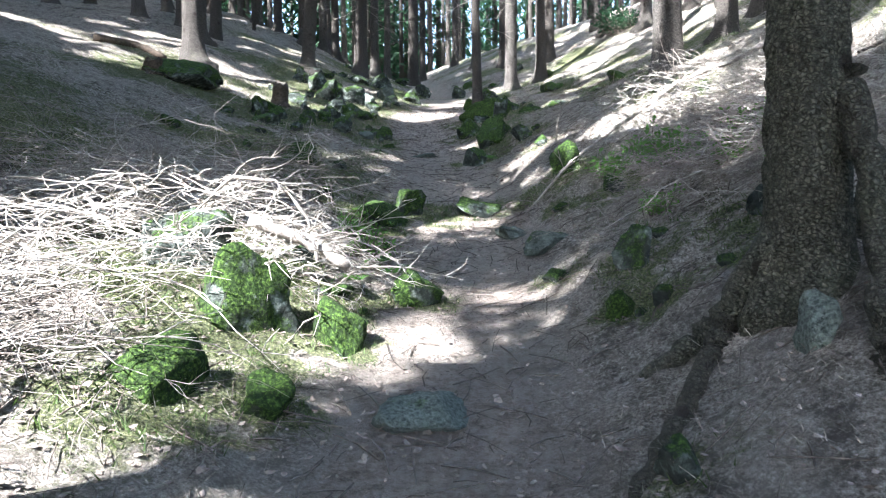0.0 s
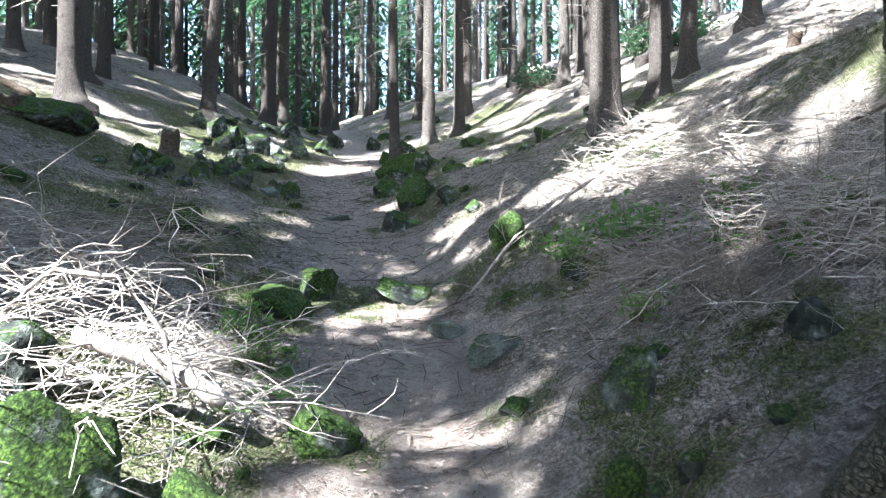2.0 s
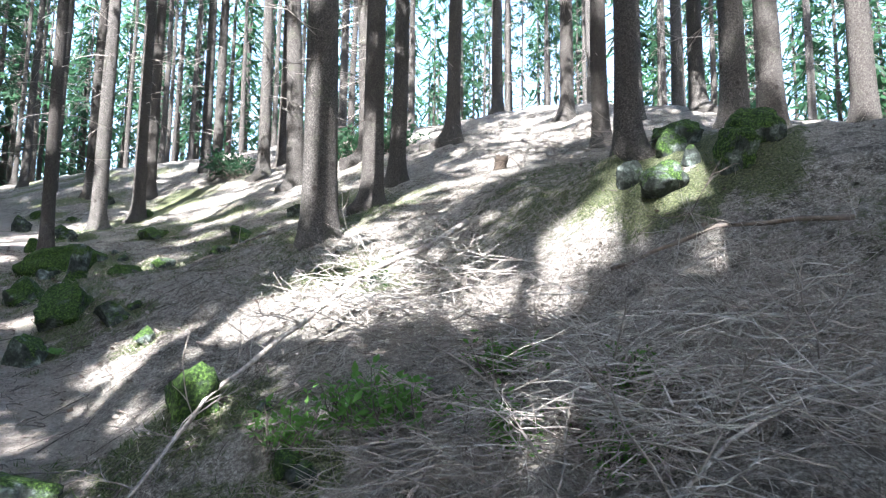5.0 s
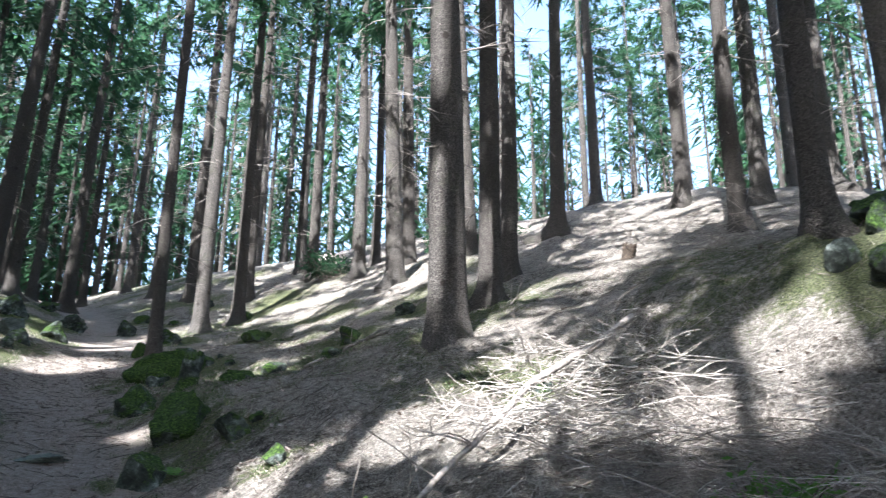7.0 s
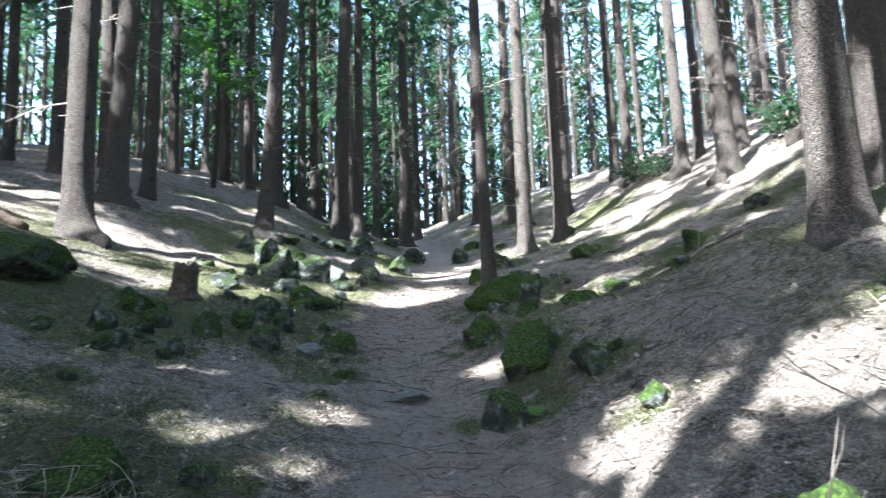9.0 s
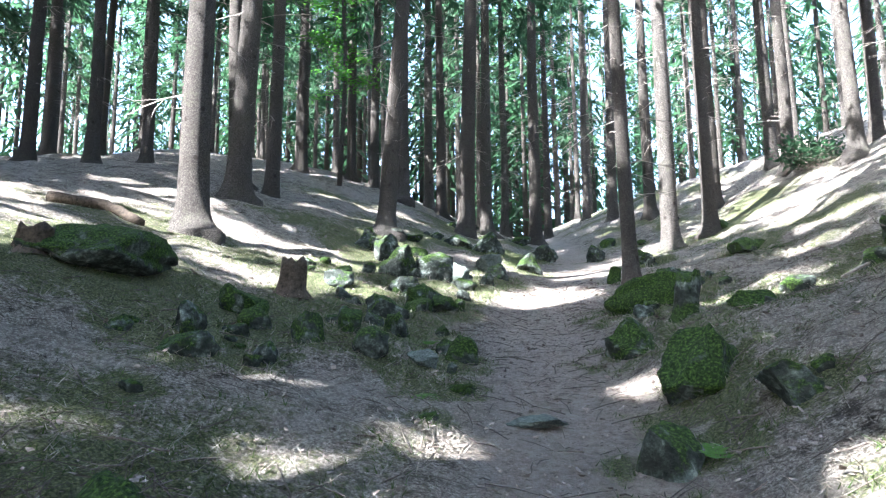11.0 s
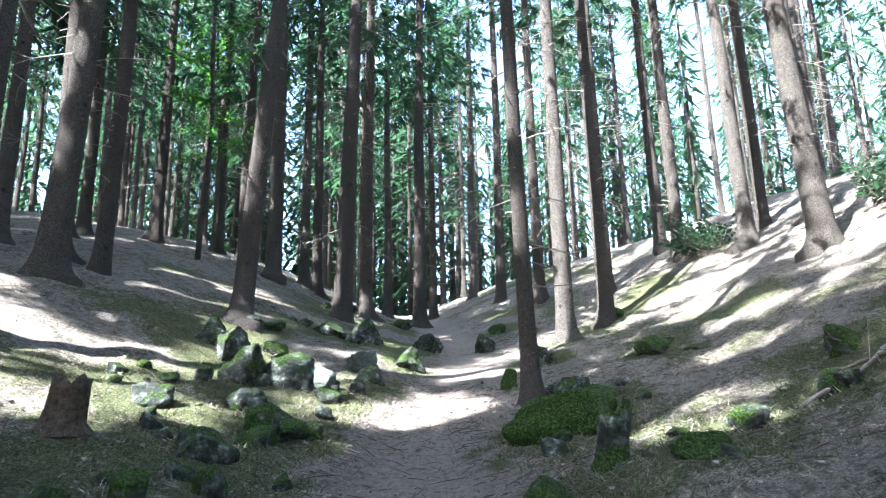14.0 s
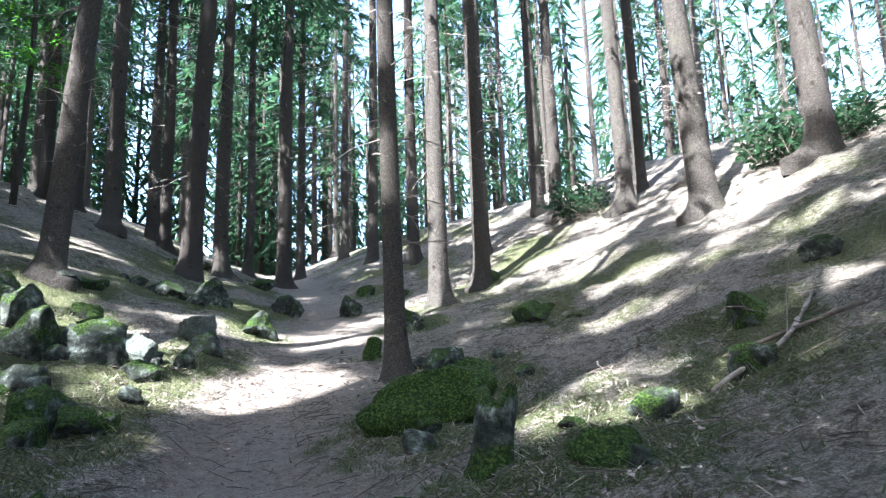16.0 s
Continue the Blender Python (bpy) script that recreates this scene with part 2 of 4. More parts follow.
def moss_amount(x, y):
    xc, _ = trail(y)
    d = abs(x - xc)
    v = 0.5 + 0.9 * hash_noise(x, y, 0.55, 21.0) + 0.35 * hash_noise(x, y, 2.1, 4.0)
    v *= min(1.0, max(0.0, (d - 0.5) / 0.6))
    if x > xc and y < 9 or y < 5.5:
        v *= 0.55
    for sx, sy, sr in STONE_CELLS.get((int(x // 1), int(y // 1)), ()):
        near = 1.6 - math.hypot(x - sx, y - sy) / sr
        v += 1.1 * max(0.0, min(1.0, near)) * (0.6 + hash_noise(x, y, 5.0, 2.0))
    if d > 4.5:
        v *= max(0.3, 1 - (d - 4.5) / 6)
    return max(0.0, min(1.0, v * 0.85))


def build_ground():
    xs = axis([(-160, -60, 20), (-60, -20, 3), (-20, -8, 0.8), (-8, -3, 0.2), (-3, 4, 0.11), (4, 9, 0.22), (9, 22, 0.9), (22, 60, 3), (60, 160, 20)])
    ys = axis([(-80, -20, 10), (-20, -3, 1.2), (-3, 1, 0.3), (1, 18, 0.12), (18, 28, 0.3), (28, 60, 1.2), (60, 200, 14)])
    verts = [(x, y, ground_z(x, y)) for y in ys for x in xs]
    w = len(xs)
    faces = [(j * w + i, j * w + i + 1, (j + 1) * w + i + 1, (j + 1) * w + i) for j in range(len(ys) - 1) for i in range(w - 1)]
    me = bpy.data.meshes.new("ground")
    me.from_pydata(verts, [], faces)
    me.polygons.foreach_set("use_smooth", [True] * len(faces))
    worn = me.attributes.new("trail", "FLOAT", "POINT")
    moss = me.attributes.new("moss", "FLOAT", "POINT")
    for k, (x, y, z) in enumerate(verts):
        d = abs(x - trail(y)[0]) + 0.12 * hash_noise(x, y, 2.0, 9.0)
        worn.data[k].value = max(0.0, min(1.0, (0.75 - d) / 0.4))
        moss.data[k].value = moss_amount(x, y)
    me.materials.append(GROUND)
    tagged(new("ground", me), "sloping forest floor of brown needles, moss and a worn trail", "ground", kind="structure")



# coarse height lookup for the shadows of the crowns
GX0, GY0, GN = -30.0, -20.0, 121
HEIGHTS = np.array([[ground_base(GX0 + 0.5 * i, GY0 + 0.5 * j) for i in range(GN)] for j in range(GN)])


def quick_z(x, y):
    i, j = int((x - GX0) * 2), int((y - GY0) * 2)
    return HEIGHTS[min(GN - 1, max(0, j)), min(GN - 1, max(0, i))]


# openings cut into the crowns to put sunlit patches on the floor: x, y, half widths
GAPS_NEAR = [
    (-2.0, 5.4, 0.3, 0.25), (-0.21, 4.42, 0.24, 0.22), (0.29, 5.26, 0.08, 0.12), (-1.6, 3.5, 0.42, 0.45), (-2.0, 4.0, 0.9, 1.0), (-1.6, 5.0, 0.8, 0.5), (-1.95, 2.7, 0.65, 0.7),
    (-0.97, 5.13, 0.22, 0.2), (-0.17, 7.1, 0.37, 0.3), (-1.1, 9.96, 0.2, 0.2), (2.15, 8.3, 0.32, 0.32), (1.75, 9.05, 0.3, 0.16),
    (2.96, 7.5, 0.12, 0.28), (3.9, 7.5, 0.4, 0.45), (4.4, 7.4, 0.35, 0.45), (3.9, 6.3, 0.2, 0.15), (2.75, 9.3, 0.22, 0.14),
    (3.25, 10.5, 0.22, 0.3), (2.0, 5.78, 0.02, 0.08), (4.8, 12.4, 0.45, 0.25), (2.65, 7.3, 0.08, 0.12),
]
GAPS_FAR = [
    (-1.29, 10.2, 0.17, 0.15), (0.0, 11.5, 0.2, 0.3), (-2.4, 10.2, 0.15, 0.15), (0.79, 9.3, 0.25, 0.25), (-2.78, 8.8, 0.3, 0.12),
    (-1.18, 9.1, 0.17, 0.13), (-4.3, 15.6, 0.65, 0.3), (-5.4, 13.6, 0.4, 0.5), (-1.1, 16.5, 0.45, 0.4), (-1.44, 15.8, 0.3, 0.26),
    (-1.0, 19.0, 0.65, 0.5), (3.1, 18.1, 0.6, 0.5), (3.4, 22.5, 0.8, 0.5), (1.5, 14.4, 0.25, 0.22), (1.28, 13.6, 0.32, 0.2),
    (0.85, 13.9, 0.2, 0.4), (3.3, 14.5, 0.27, 0.18), (-2.75, 16.6, 0.3, 0.6),
]
GAPS_LEFT = [
    (-4.3, 17.8, 0.4, 0.35), (-5.5, 21.5, 0.6, 0.7), (-4.0, 25.0, 1.0, 1.2), (5.8, 18.4, 0.4, 0.3), (-2.0, 15.8, 0.22, 0.28),
    (-5.4, 10.8, 0.4, 0.5), (-6.5, 14.5, 0.9, 0.3), (-7.5, 16.0, 1.2, 0.35), (-8.0, 13.0, 1.1, 0.4), (3.0, 20.0, 0.6, 0.4), (-2.3, 15.35, 0.3, 0.12),
    (-6.0, 12.0, 1.2, 0.3), (-5.0, 14.9, 1.0, 0.3), (-4.4, 13.3, 0.8, 0.25), (-3.2, 17.0, 0.5, 0.4), (-1.85, 9.2, 0.2, 0.14), (-3.6, 14.2, 0.7, 0.25), (-2.6, 18.6, 0.4, 0.4), (4.6, 16.6, 0.4, 0.15), (2.4, 16.4, 0.5, 0.2),
]
GAPS = GAPS_NEAR + GAPS_FAR + GAPS_LEFT


# stretches of trunks kept sunlit by cutting the crowns: x, y, from height, to height
SUNLIT_TRUNKS = [
    (-5.6, 14.1, 0.1, 4.2), (-6.9, 17.3, 1.2, 4.2), (-4.55, 18.7, 1.6, 3.6), (-0.12, 16.2, 1.5, 2.3), (-0.12, 16.2, 3.2, 3.8),
    (2.65, 10.8, 0.1, 1.7), (2.65, 10.8, 2.5, 3.2), (0.75, 21.4, 1.5, 4.2), (1.7, 22.6, 2.0, 5.0), (-6.5, 25.8, 1.0, 6.0), (-3.0, 29.2, 1.0, 5.0),
    (4.1, 26.0, 1.0, 4.0), (5.1, 23.8, 1.0, 3.0), (-11.4, 20.6, 0.0, 5.0), (4.15, 12.9, 0.2, 1.0), (6.45, 18.9, 0.5, 2.5), (5.9, 24.9, 0.0, 5.0),
    (-7.9, 18.9, 2.0, 4.5), (-9.5, 25.2, 0.5, 5.0), (-5.7, 27.2, 1.0, 6.0),
]

# the openings as the sun sees them: a map across the sun's rays
SUN_U = TO_SUN.cross(Vector((0, 0, 1))).normalized()
SUN_V = SUN_U.cross(TO_SUN)
MASK_STEP, MASK_U0, MASK_V0, MASK_NU, MASK_NV = 0.06, -30.0, -24.0, 900, 800


def sun_masks():
    u, v = np.meshgrid(MASK_U0 + MASK_STEP * np.arange(MASK_NU), MASK_V0 + MASK_STEP * np.arange(MASK_NV))
    r = np.zeros_like(u)
    for _ in range(14):
        x = SUN_U.x * u + SUN_V.x * v + TO_SUN.x * r
        y = SUN_U.y * u + SUN_V.y * v + TO_SUN.y * r
        i = np.clip(((x - GX0) * 2).astype(int), 0, GN - 1)
        j = np.clip(((y - GY0) * 2).astype(int), 0, GN - 1)
        r = 0.3 * r + 0.7 * (HEIGHTS[j, i] - SUN_V.z * v) / TO_SUN.z
    ragged = 0.22 * np.sin(9.1 * x + 2.3 * np.sin(6.3 * y)) + 0.22 * np.sin(8.3 * y + 2.1 * np.sin(7.7 * x) + 1.0)
    wide, core = np.zeros(u.shape, bool), np.zeros(u.shape, bool)
    for gx, gy, a, b in GAPS:
        d = ((x - gx) / (a + 0.1)) ** 2 + ((y - gy) / (b + 0.1)) ** 2
        wide |= d < 1 + ragged
        core |= d < 0.5
    for tx, ty, h0, h1 in SUNLIT_TRUNKS:
        foot = Vector((tx, ty, ground_base(tx, ty)))
        low, high = foot + Vector((0, 0, h0)), foot + Vector((0, 0, h1))
        uu, v0, v1 = low.dot(SUN_U), low.dot(SUN_V), high.dot(SUN_V)
        wide |= (abs(u - uu) < 0.24 + 0.4 * ragged) & (v > v0) & (v < v1)
        core |= (abs(u - uu) < 0.1) & (v > v0) & (v < v1)
    return wide, core


SUN_WIDE, SUN_CORE = sun_masks()


def lets_sun_in(p, mask=SUN_WIDE):
    """Whether something at p would shade one of the sunlit patches."""
    i, j = int((SUN_U.dot(p) - MASK_U0) / MASK_STEP), int((SUN_V.dot(p) - MASK_V0) / MASK_STEP)
    return 0 <= i < MASK_NU and 0 <= j < MASK_NV and bool(mask[j, i])


def trunk_in_sun(x, y):
    """Share of a trunk at x, y that would stand in the beams."""
    z = ground_base(x, y)
    return sum(lets_sun_in(Vector((x, y, z + 0.5 * k)), SUN_CORE) for k in range(32)) / 32


# ---------------------------------------------------------------- mesh helpers
class Soup:
    """Vertices and faces gathered for one mesh."""

    def __init__(self):
        self.v, self.f = [], []

    def tube(self, pts, radii, sides=5, cap=True):
        pts = [Vector(p) for p in pts]
        base = len(self.v)
        for k, p in enumerate(pts):
            d = (pts[min(k + 1, len(pts) - 1)] - pts[max(k - 1, 0)]).normalized()
            a = d.orthogonal().normalized() if abs(d.z) < 0.95 else d.cross(Vector((0, 1, 0))).normalized()
            b = d.cross(a)
            for s in range(sides):
                w = 2 * math.pi * s / sides
                self.v.append(p + (a * math.cos(w) + b * math.sin(w)) * radii[k])
        for k in range(len(pts) - 1):
            for s in range(sides):
                i, j = base + k * sides + s, base + k * sides + (s + 1) % sides
                self.f.append((i, j, j + sides, i + sides))
        if cap:
            self.f.append(tuple(range(base + (len(pts) - 1) * sides, base + len(pts) * sides)))
            self.f.append(tuple(reversed(range(base, base + sides))))

    def leaf(self, p, along, across):
        """A pointed leaf or spray, folded a little along its middle."""
        k = len(self.v)
        sag = along.cross(across).normalized() * across.length * 0.25
        self.v += [p, p + along * 0.5 + across - sag, p + along, p + along * 0.5 - across - sag]
        self.f += [(k, k + 1, k + 2), (k, k + 2, k + 3)]

    def blade(self, p, along, across):
        """A narrow pointed spray."""
        k = len(self.v)
        self.v += [p + across, p - across, p + along]
        self.f.append((k, k + 1, k + 2))

    def mesh(self, name, mat, smooth=True):
        me = bpy.data.meshes.new(name)
        me.from_pydata([tuple(v) for v in self.v], [], self.f)
        me.polygons.foreach_set("use_smooth", [smooth] * len(self.f))
        me.materials.append(mat)
        return me


def part(name, me, parent):
    ob = new(name, me)
    ob.parent = parent
    return ob


def crooked(rng, start, way, length, steps, wander, sag=0.0):
    pts, p, d = [Vector(start)], Vector(start), Vector(way).normalized()
    for _ in range(steps):
        d = (d + Vector((rng.gauss(0, wander), rng.gauss(0, wander), rng.gauss(0, wander) - sag))).normalized()
        p = p + d * (length / steps)
        pts.append(p.copy())
    return pts


# ---------------------------------------------------------------- trees
def trunk_mesh(rng, diameter, height, lean, fine=False):
    """A tapered, slightly crooked trunk with flaring root feet, standing at its own origin."""
    soup = Soup()
    sides = 40 if fine else 14
    hs = [-0.35, -0.1, 0.0, 0.08, 0.18, 0.32, 0.5, 0.8, 1.2]
    if fine:
        hs = [-0.35 + 0.05 * k for k in range(100)]
    hs += [h for h in (1.8, 2.6, 3.5, 4.6, 6, 8, 10.5, 13.5, 17) if h < height and h > hs[-1]] + [height]
    feet = [(rng.uniform(0, 6.28), rng.uniform(0.2, 0.45) if fine else rng.uniform(0.35, 1.0)) for _ in range(5)]
    seed = rng.uniform(0, 90)
    for h in hs:
        r = diameter / 2 * (1 - 0.80 * max(0, h) / height)
        cx = lean[0] * h + 0.05 * noise.noise(Vector((h * 0.25, seed, 0)))
        cy = lean[1] * h + 0.05 * noise.noise(Vector((h * 0.25, seed, 5)))
        for s in range(sides):
            w = 2 * math.pi * s / sides
            flare = (0.08 if fine else 0.22) * math.exp(-max(h, -0.1) / 0.28)
            for fa, fs in feet:
                flare += fs * 0.75 * math.exp(-max(h, -0.1) / 0.17) * max(0, math.cos(w - fa)) ** 7
            rr = r * (1 + flare + 0.05 * noise.noise(Vector((math.cos(w) * 1.5, math.sin(w) * 1.5, h * 0.7 + seed))))
            if fine:
                q = Vector((math.cos(w) * 5.5, math.sin(w) * 5.5, h * 13 + seed))
                rr += 0.010 * noise.cell(q) + 0.012 * noise.noise(q * 1.7)
            soup.v.append((cx + rr * math.cos(w), cy + rr * math.sin(w), h))
    for k in range(len(hs) - 1):
        for s in range(sides):
            i, j = k * sides + s, k * sides + (s + 1) % sides
            soup.f.append((i, j, j + sides, i + sides))
    soup.f.append(tuple(range((len(hs) - 1) * sides, len(hs) * sides)))
    return soup.mesh("trunk", BARK_DARK if fine else BARK)


def dead_branch_mesh(rng, diameter, height, lean, count, low=1.3, top=9.0):
    """Bare snapped stubs and thin dead branches on the lower trunk."""
    soup = Soup()
    for _ in range(count):
        h = rng.uniform(low, top)
        w = rng.uniform(0, 6.283)
        r = diameter / 2 * (1 - 0.8 * h / height)
        out = Vector((math.cos(w), math.sin(w), rng.uniform(-0.35, 0.35)))
        start = Vector((lean[0] * h, lean[1] * h, h)) + Vector((out.x, out.y, 0)) * r * 0.8
        length = rng.choice((0.12, 0.2, 0.35, 0.7, 1.1)) * (0.6 + 0.09 * h)
        pts = crooked(rng, start, out, length, 3, 0.14, 0.08)
        thick = rng.uniform(0.006, 0.013)
        soup.tube(pts, [thick, thick * 0.8, thick * 0.6, thick * 0.25], 3, False)
        if length > 0.45:
            for _ in range(3):
                q = pts[rng.randint(1, 2)]
                d = out + Vector((rng.gauss(0, 0.7), rng.gauss(0, 0.7), rng.gauss(-0.2, 0.4)))
                soup.tube(crooked(rng, q, d, length * 0.5, 2, 0.2, 0.1), [0.005, 0.004, 0.002], 3, False)
    return soup.mesh("dead_branch", TWIG)


def crown_mesh(rng, height, low, reach, lean, branches, sprays, place=None, size=1.0):
    """Drooping spruce boughs, each with rows of needle sprays. place: where the tree stands, to leave out sprays that
    would shade the sunlit patches.
    """
    soup = Soup()
    for k in range(branches):
        f = (k + rng.random()) / branches
        h = low + (height - low) * f ** 1.1
        w = rng.uniform(0, 6.283)
        length = reach * (1.05 - 0.85 * f) * rng.uniform(0.6, 1.1)
        p = Vector((lean[0] * h, lean[1] * h, h))
        d = Vector((math.cos(w), math.sin(w), rng.uniform(-0.25, 0.2)))
        pts = crooked(rng, p, d, length, 4, 0.08, 0.10)
        for i in range(sprays):
            u = (0.15 + 0.85 * (i + rng.random()) / sprays) * 4
            j = min(3, int(u))
            q = pts[j].lerp(pts[j + 1], u - j)
            side = Vector((-d.y, d.x, 0)) * rng.choice((-1, 1))
            along = (side * rng.uniform(0.2, 1.0) + d * rng.uniform(0.2, 0.9) + Vector((0, 0, rng.uniform(-0.9, 0.1)))).normalized() * rng.uniform(0.22, 0.5) * size
            if place is not None and (lets_sun_in(place + q) or lets_sun_in(place + q + along) or lets_sun_in(place + q + along * 0.5)):
                continue
            across = along.cross(Vector((rng.gauss(0, 0.5), rng.gauss(0, 0.5), 1))).normalized() * rng.uniform(0.035, 0.085) * size
            for turn in (-0.4, 0.4):
                fan = along + across.normalized() * along.length * turn + Vector((0, 0, rng.uniform(-0.12, 0.04))) * size
                soup.blade(q + along * rng.uniform(0, 0.3), fan * rng.uniform(0.7, 1.1), across * 0.7)
    return soup.mesh("crown", NEEDLES, False)


TREE_LABEL = "tall spruce with grey-brown bark and dead lower branches"


def spruce(x, y, diameter, lean=(0, 0), height=None, fine=False, broad=False, stubs=22, seed=0):
    rng = random.Random(seed * 77 + 5)
    height = height or rng.uniform(17, 22)
    root = new("spruce_tree")
    root.location = (x, y, ground_z(x, y))
    tagged(root, "large spruce with scaly dark bark and exposed mossy roots" if fine else TREE_LABEL, "tree", "spruces of the wood")
    part("trunk", trunk_mesh(rng, diameter, height, lean, fine), root)
    tagged(part("dead_branches", dead_branch_mesh(rng, diameter, height, lean, stubs), root), kind="stuff")
    boughs, sprays, size = (66, 15, 1.75) if broad else (56, 20, 1.0)
    part("crown", crown_mesh(rng, height, rng.uniform(7.0, 9.0), 3.0 if broad else 2.6, lean, boughs, sprays, Vector(root.location), size), root)
    return root


# trees that stand along the trail: x, y, diameter, lean in x, lean in y
ALONG = [
    (2.65, 10.8, 0.40, -0.02, 0.0), (4.15, 12.9, 0.33, 0.0, 0.0), (5.3, 14.6, 0.30, 0.01, 0.0), (-0.12, 16.2, 0.21, -0.02, 0.0),
    (0.75, 21.4, 0.36, 0.0, 0.0), (1.7, 22.6, 0.32, -0.01, 0.0), (-4.55, 18.7, 0.34, 0.075, 0.0), (-5.6, 14.1, 0.40, 0.01, 0.0),
    (-6.9, 17.3, 0.44, 0.05, 0.0), (-6.9, 18.6, 0.28, 0.01, 0.0), (-7.9, 18.9, 0.34, -0.03, 0.0), (5.0, 19.9, 0.44, -0.05, 0.0), (6.45, 18.9, 0.42, -0.05, 0.0),
    (4.6, 7.95, 0.22, 0.0, 0.0), (7.6, 9.2, 0.34, -0.03, 0.0), (7.7, 16.9, 0.34, 0.01, 0.0), (7.3, 11.4, 0.27, 0.0, 0.0),
]
BEYOND = [
    (-6.5, 25.8, 0.40, 0.0, 0.0), (-6.6, 29.0, 0.34, 0.0, 0.0), (-5.7, 27.2, 0.3, 0.0, 0.0), (-4.1, 23.7, 0.44, 0.03, 0.0), (-4.0, 25.9, 0.34, 0.01, 0.0),
    (-4.3, 31.0, 0.3, 0.0, 0.0), (-3.0, 29.2, 0.42, 0.01, 0.0), (-3.0, 33.4, 0.32, 0.0, 0.0), (-9.5, 25.2, 0.34, 0.0, 0.0), (-8.9, 27.7, 0.32, 0.0, 0.0),
    (-12.2, 17.9, 0.3, 0.0, 0.0), (-11.6, 19.0, 0.3, 0.0, 0.0), (-11.4, 20.6, 0.28, 0.0, 0.0), (4.1, 26.0, 0.34, 0.0, 0.0), (5.1, 23.8, 0.36, -0.02, 0.0),
    (5.9, 24.9, 0.30, 0.0, 0.0), (6.3, 22.8, 0.40, -0.03, 0.0), (9.6, 13.1, 0.34, 0.0, 0.0), (11.0, 12.8, 0.32, 0.0, 0.0),
]
standing = []
spruce(1.51, 3.56, 0.32, (0.0, 0.0), 20, fine=True, stubs=6, seed=1)
standing.append((1.51, 3.56))
for k, (tx, ty, td, lx, ly) in enumerate(ALONG + BEYOND):
    spruce(tx, ty, td, (lx, ly), seed=k + 2, stubs=44)
    standing.append((tx, ty))

# the wood around: near ones, added mostly for shade, are trees of their own with crowns of their own, the rest share
# their meshes
wood = random.Random(11)


def wood_spot(x, y):
    """Open ground along the trail stays free of further trees."""
    if abs(x - trail(y)[0]) < 2.1 or y < -16:
        return False
    beside = y < 9 and x < -max(2.6, 0.82 * y + 0.3, 1.15 * (y - 5.3) + 0.5)
    if -1.5 < y < 24.5 and -8.6 < x < 8.6 and not beside and not (x > 7 and y < 6):
        return False
    return all((x - a) ** 2 + (y - b) ** 2 > 1.4 ** 2 for a, b in standing)


shared = []
for k in range(5):
    rng = random.Random(500 + k)
    root = new("spruce_tree")
    root.location = (-18.0 - 3.1 * k, 14.0 + 2 * k, ground_z(-18.0 - 3.1 * k, 14.0 + 2 * k))
    tagged(root, TREE_LABEL, "tree", "spruces of the wood")
    d = (0.24, 0.28, 0.31, 0.35, 0.26)[k]
    lean = (rng.uniform(-0.02, 0.02), rng.uniform(-0.02, 0.02))
    part("trunk", trunk_mesh(rng, d, 20, lean), root)
    tagged(part("dead_branches", dead_branch_mesh(rng, d, 20, lean, 46, 1.2, 11), root), kind="stuff")
    part("crown", crown_mesh(rng, 20, 5.2 if k < 3 else 10.0, 2.4, lean, 62 if k < 3 else 36, 17, None, 1.2), root)
    shared.append(root)
    standing.append((root.location.x, root.location.y))

own = 0
# further trees, mostly out of view, added so that broad crowns shade the floor
shade_zone = [(wood.uniform(-23, 10), wood.uniform(-16, 16)) for _ in range(5000)]
for x, y in shade_zone:
    if own < 110 and wood_spot(x, y) and trunk_in_sun(x, y) < 0.07:
        spruce(x, y, wood.uniform(0.22, 0.38), (wood.uniform(-0.02, 0.02), wood.uniform(-0.02, 0.02)), wood.uniform(21, 27), seed=100 + own, stubs=6, broad=True)
        standing.append((x, y))
        own += 1
copies = 0
for _ in range(4000):
    x, y = wood.uniform(-32, 34), wood.uniform(-14, 50)
    if copies >= 150:
        break
    if wood_spot(x, y) and not (-24 < x < 4 and y < 17):
        copy_thing(shared[3 + copies % 2 if x > -2.5 else copies % 3], pose(x, y, ground_z(x, y), 0, 0, wood.uniform(0, 360)))
        standing.append((x, y))
        copies += 1
for _ in range(900):
    x, y = wood.uniform(-30, -9), wood.uniform(17, 40)
    if copies >= 164:
        break
    if wood_spot(x, y):
        copy_thing(shared[copies % 3], pose(x, y, ground_z(x, y), 0, 0, wood.uniform(0, 360)))
        standing.append((x, y))
        copies += 1


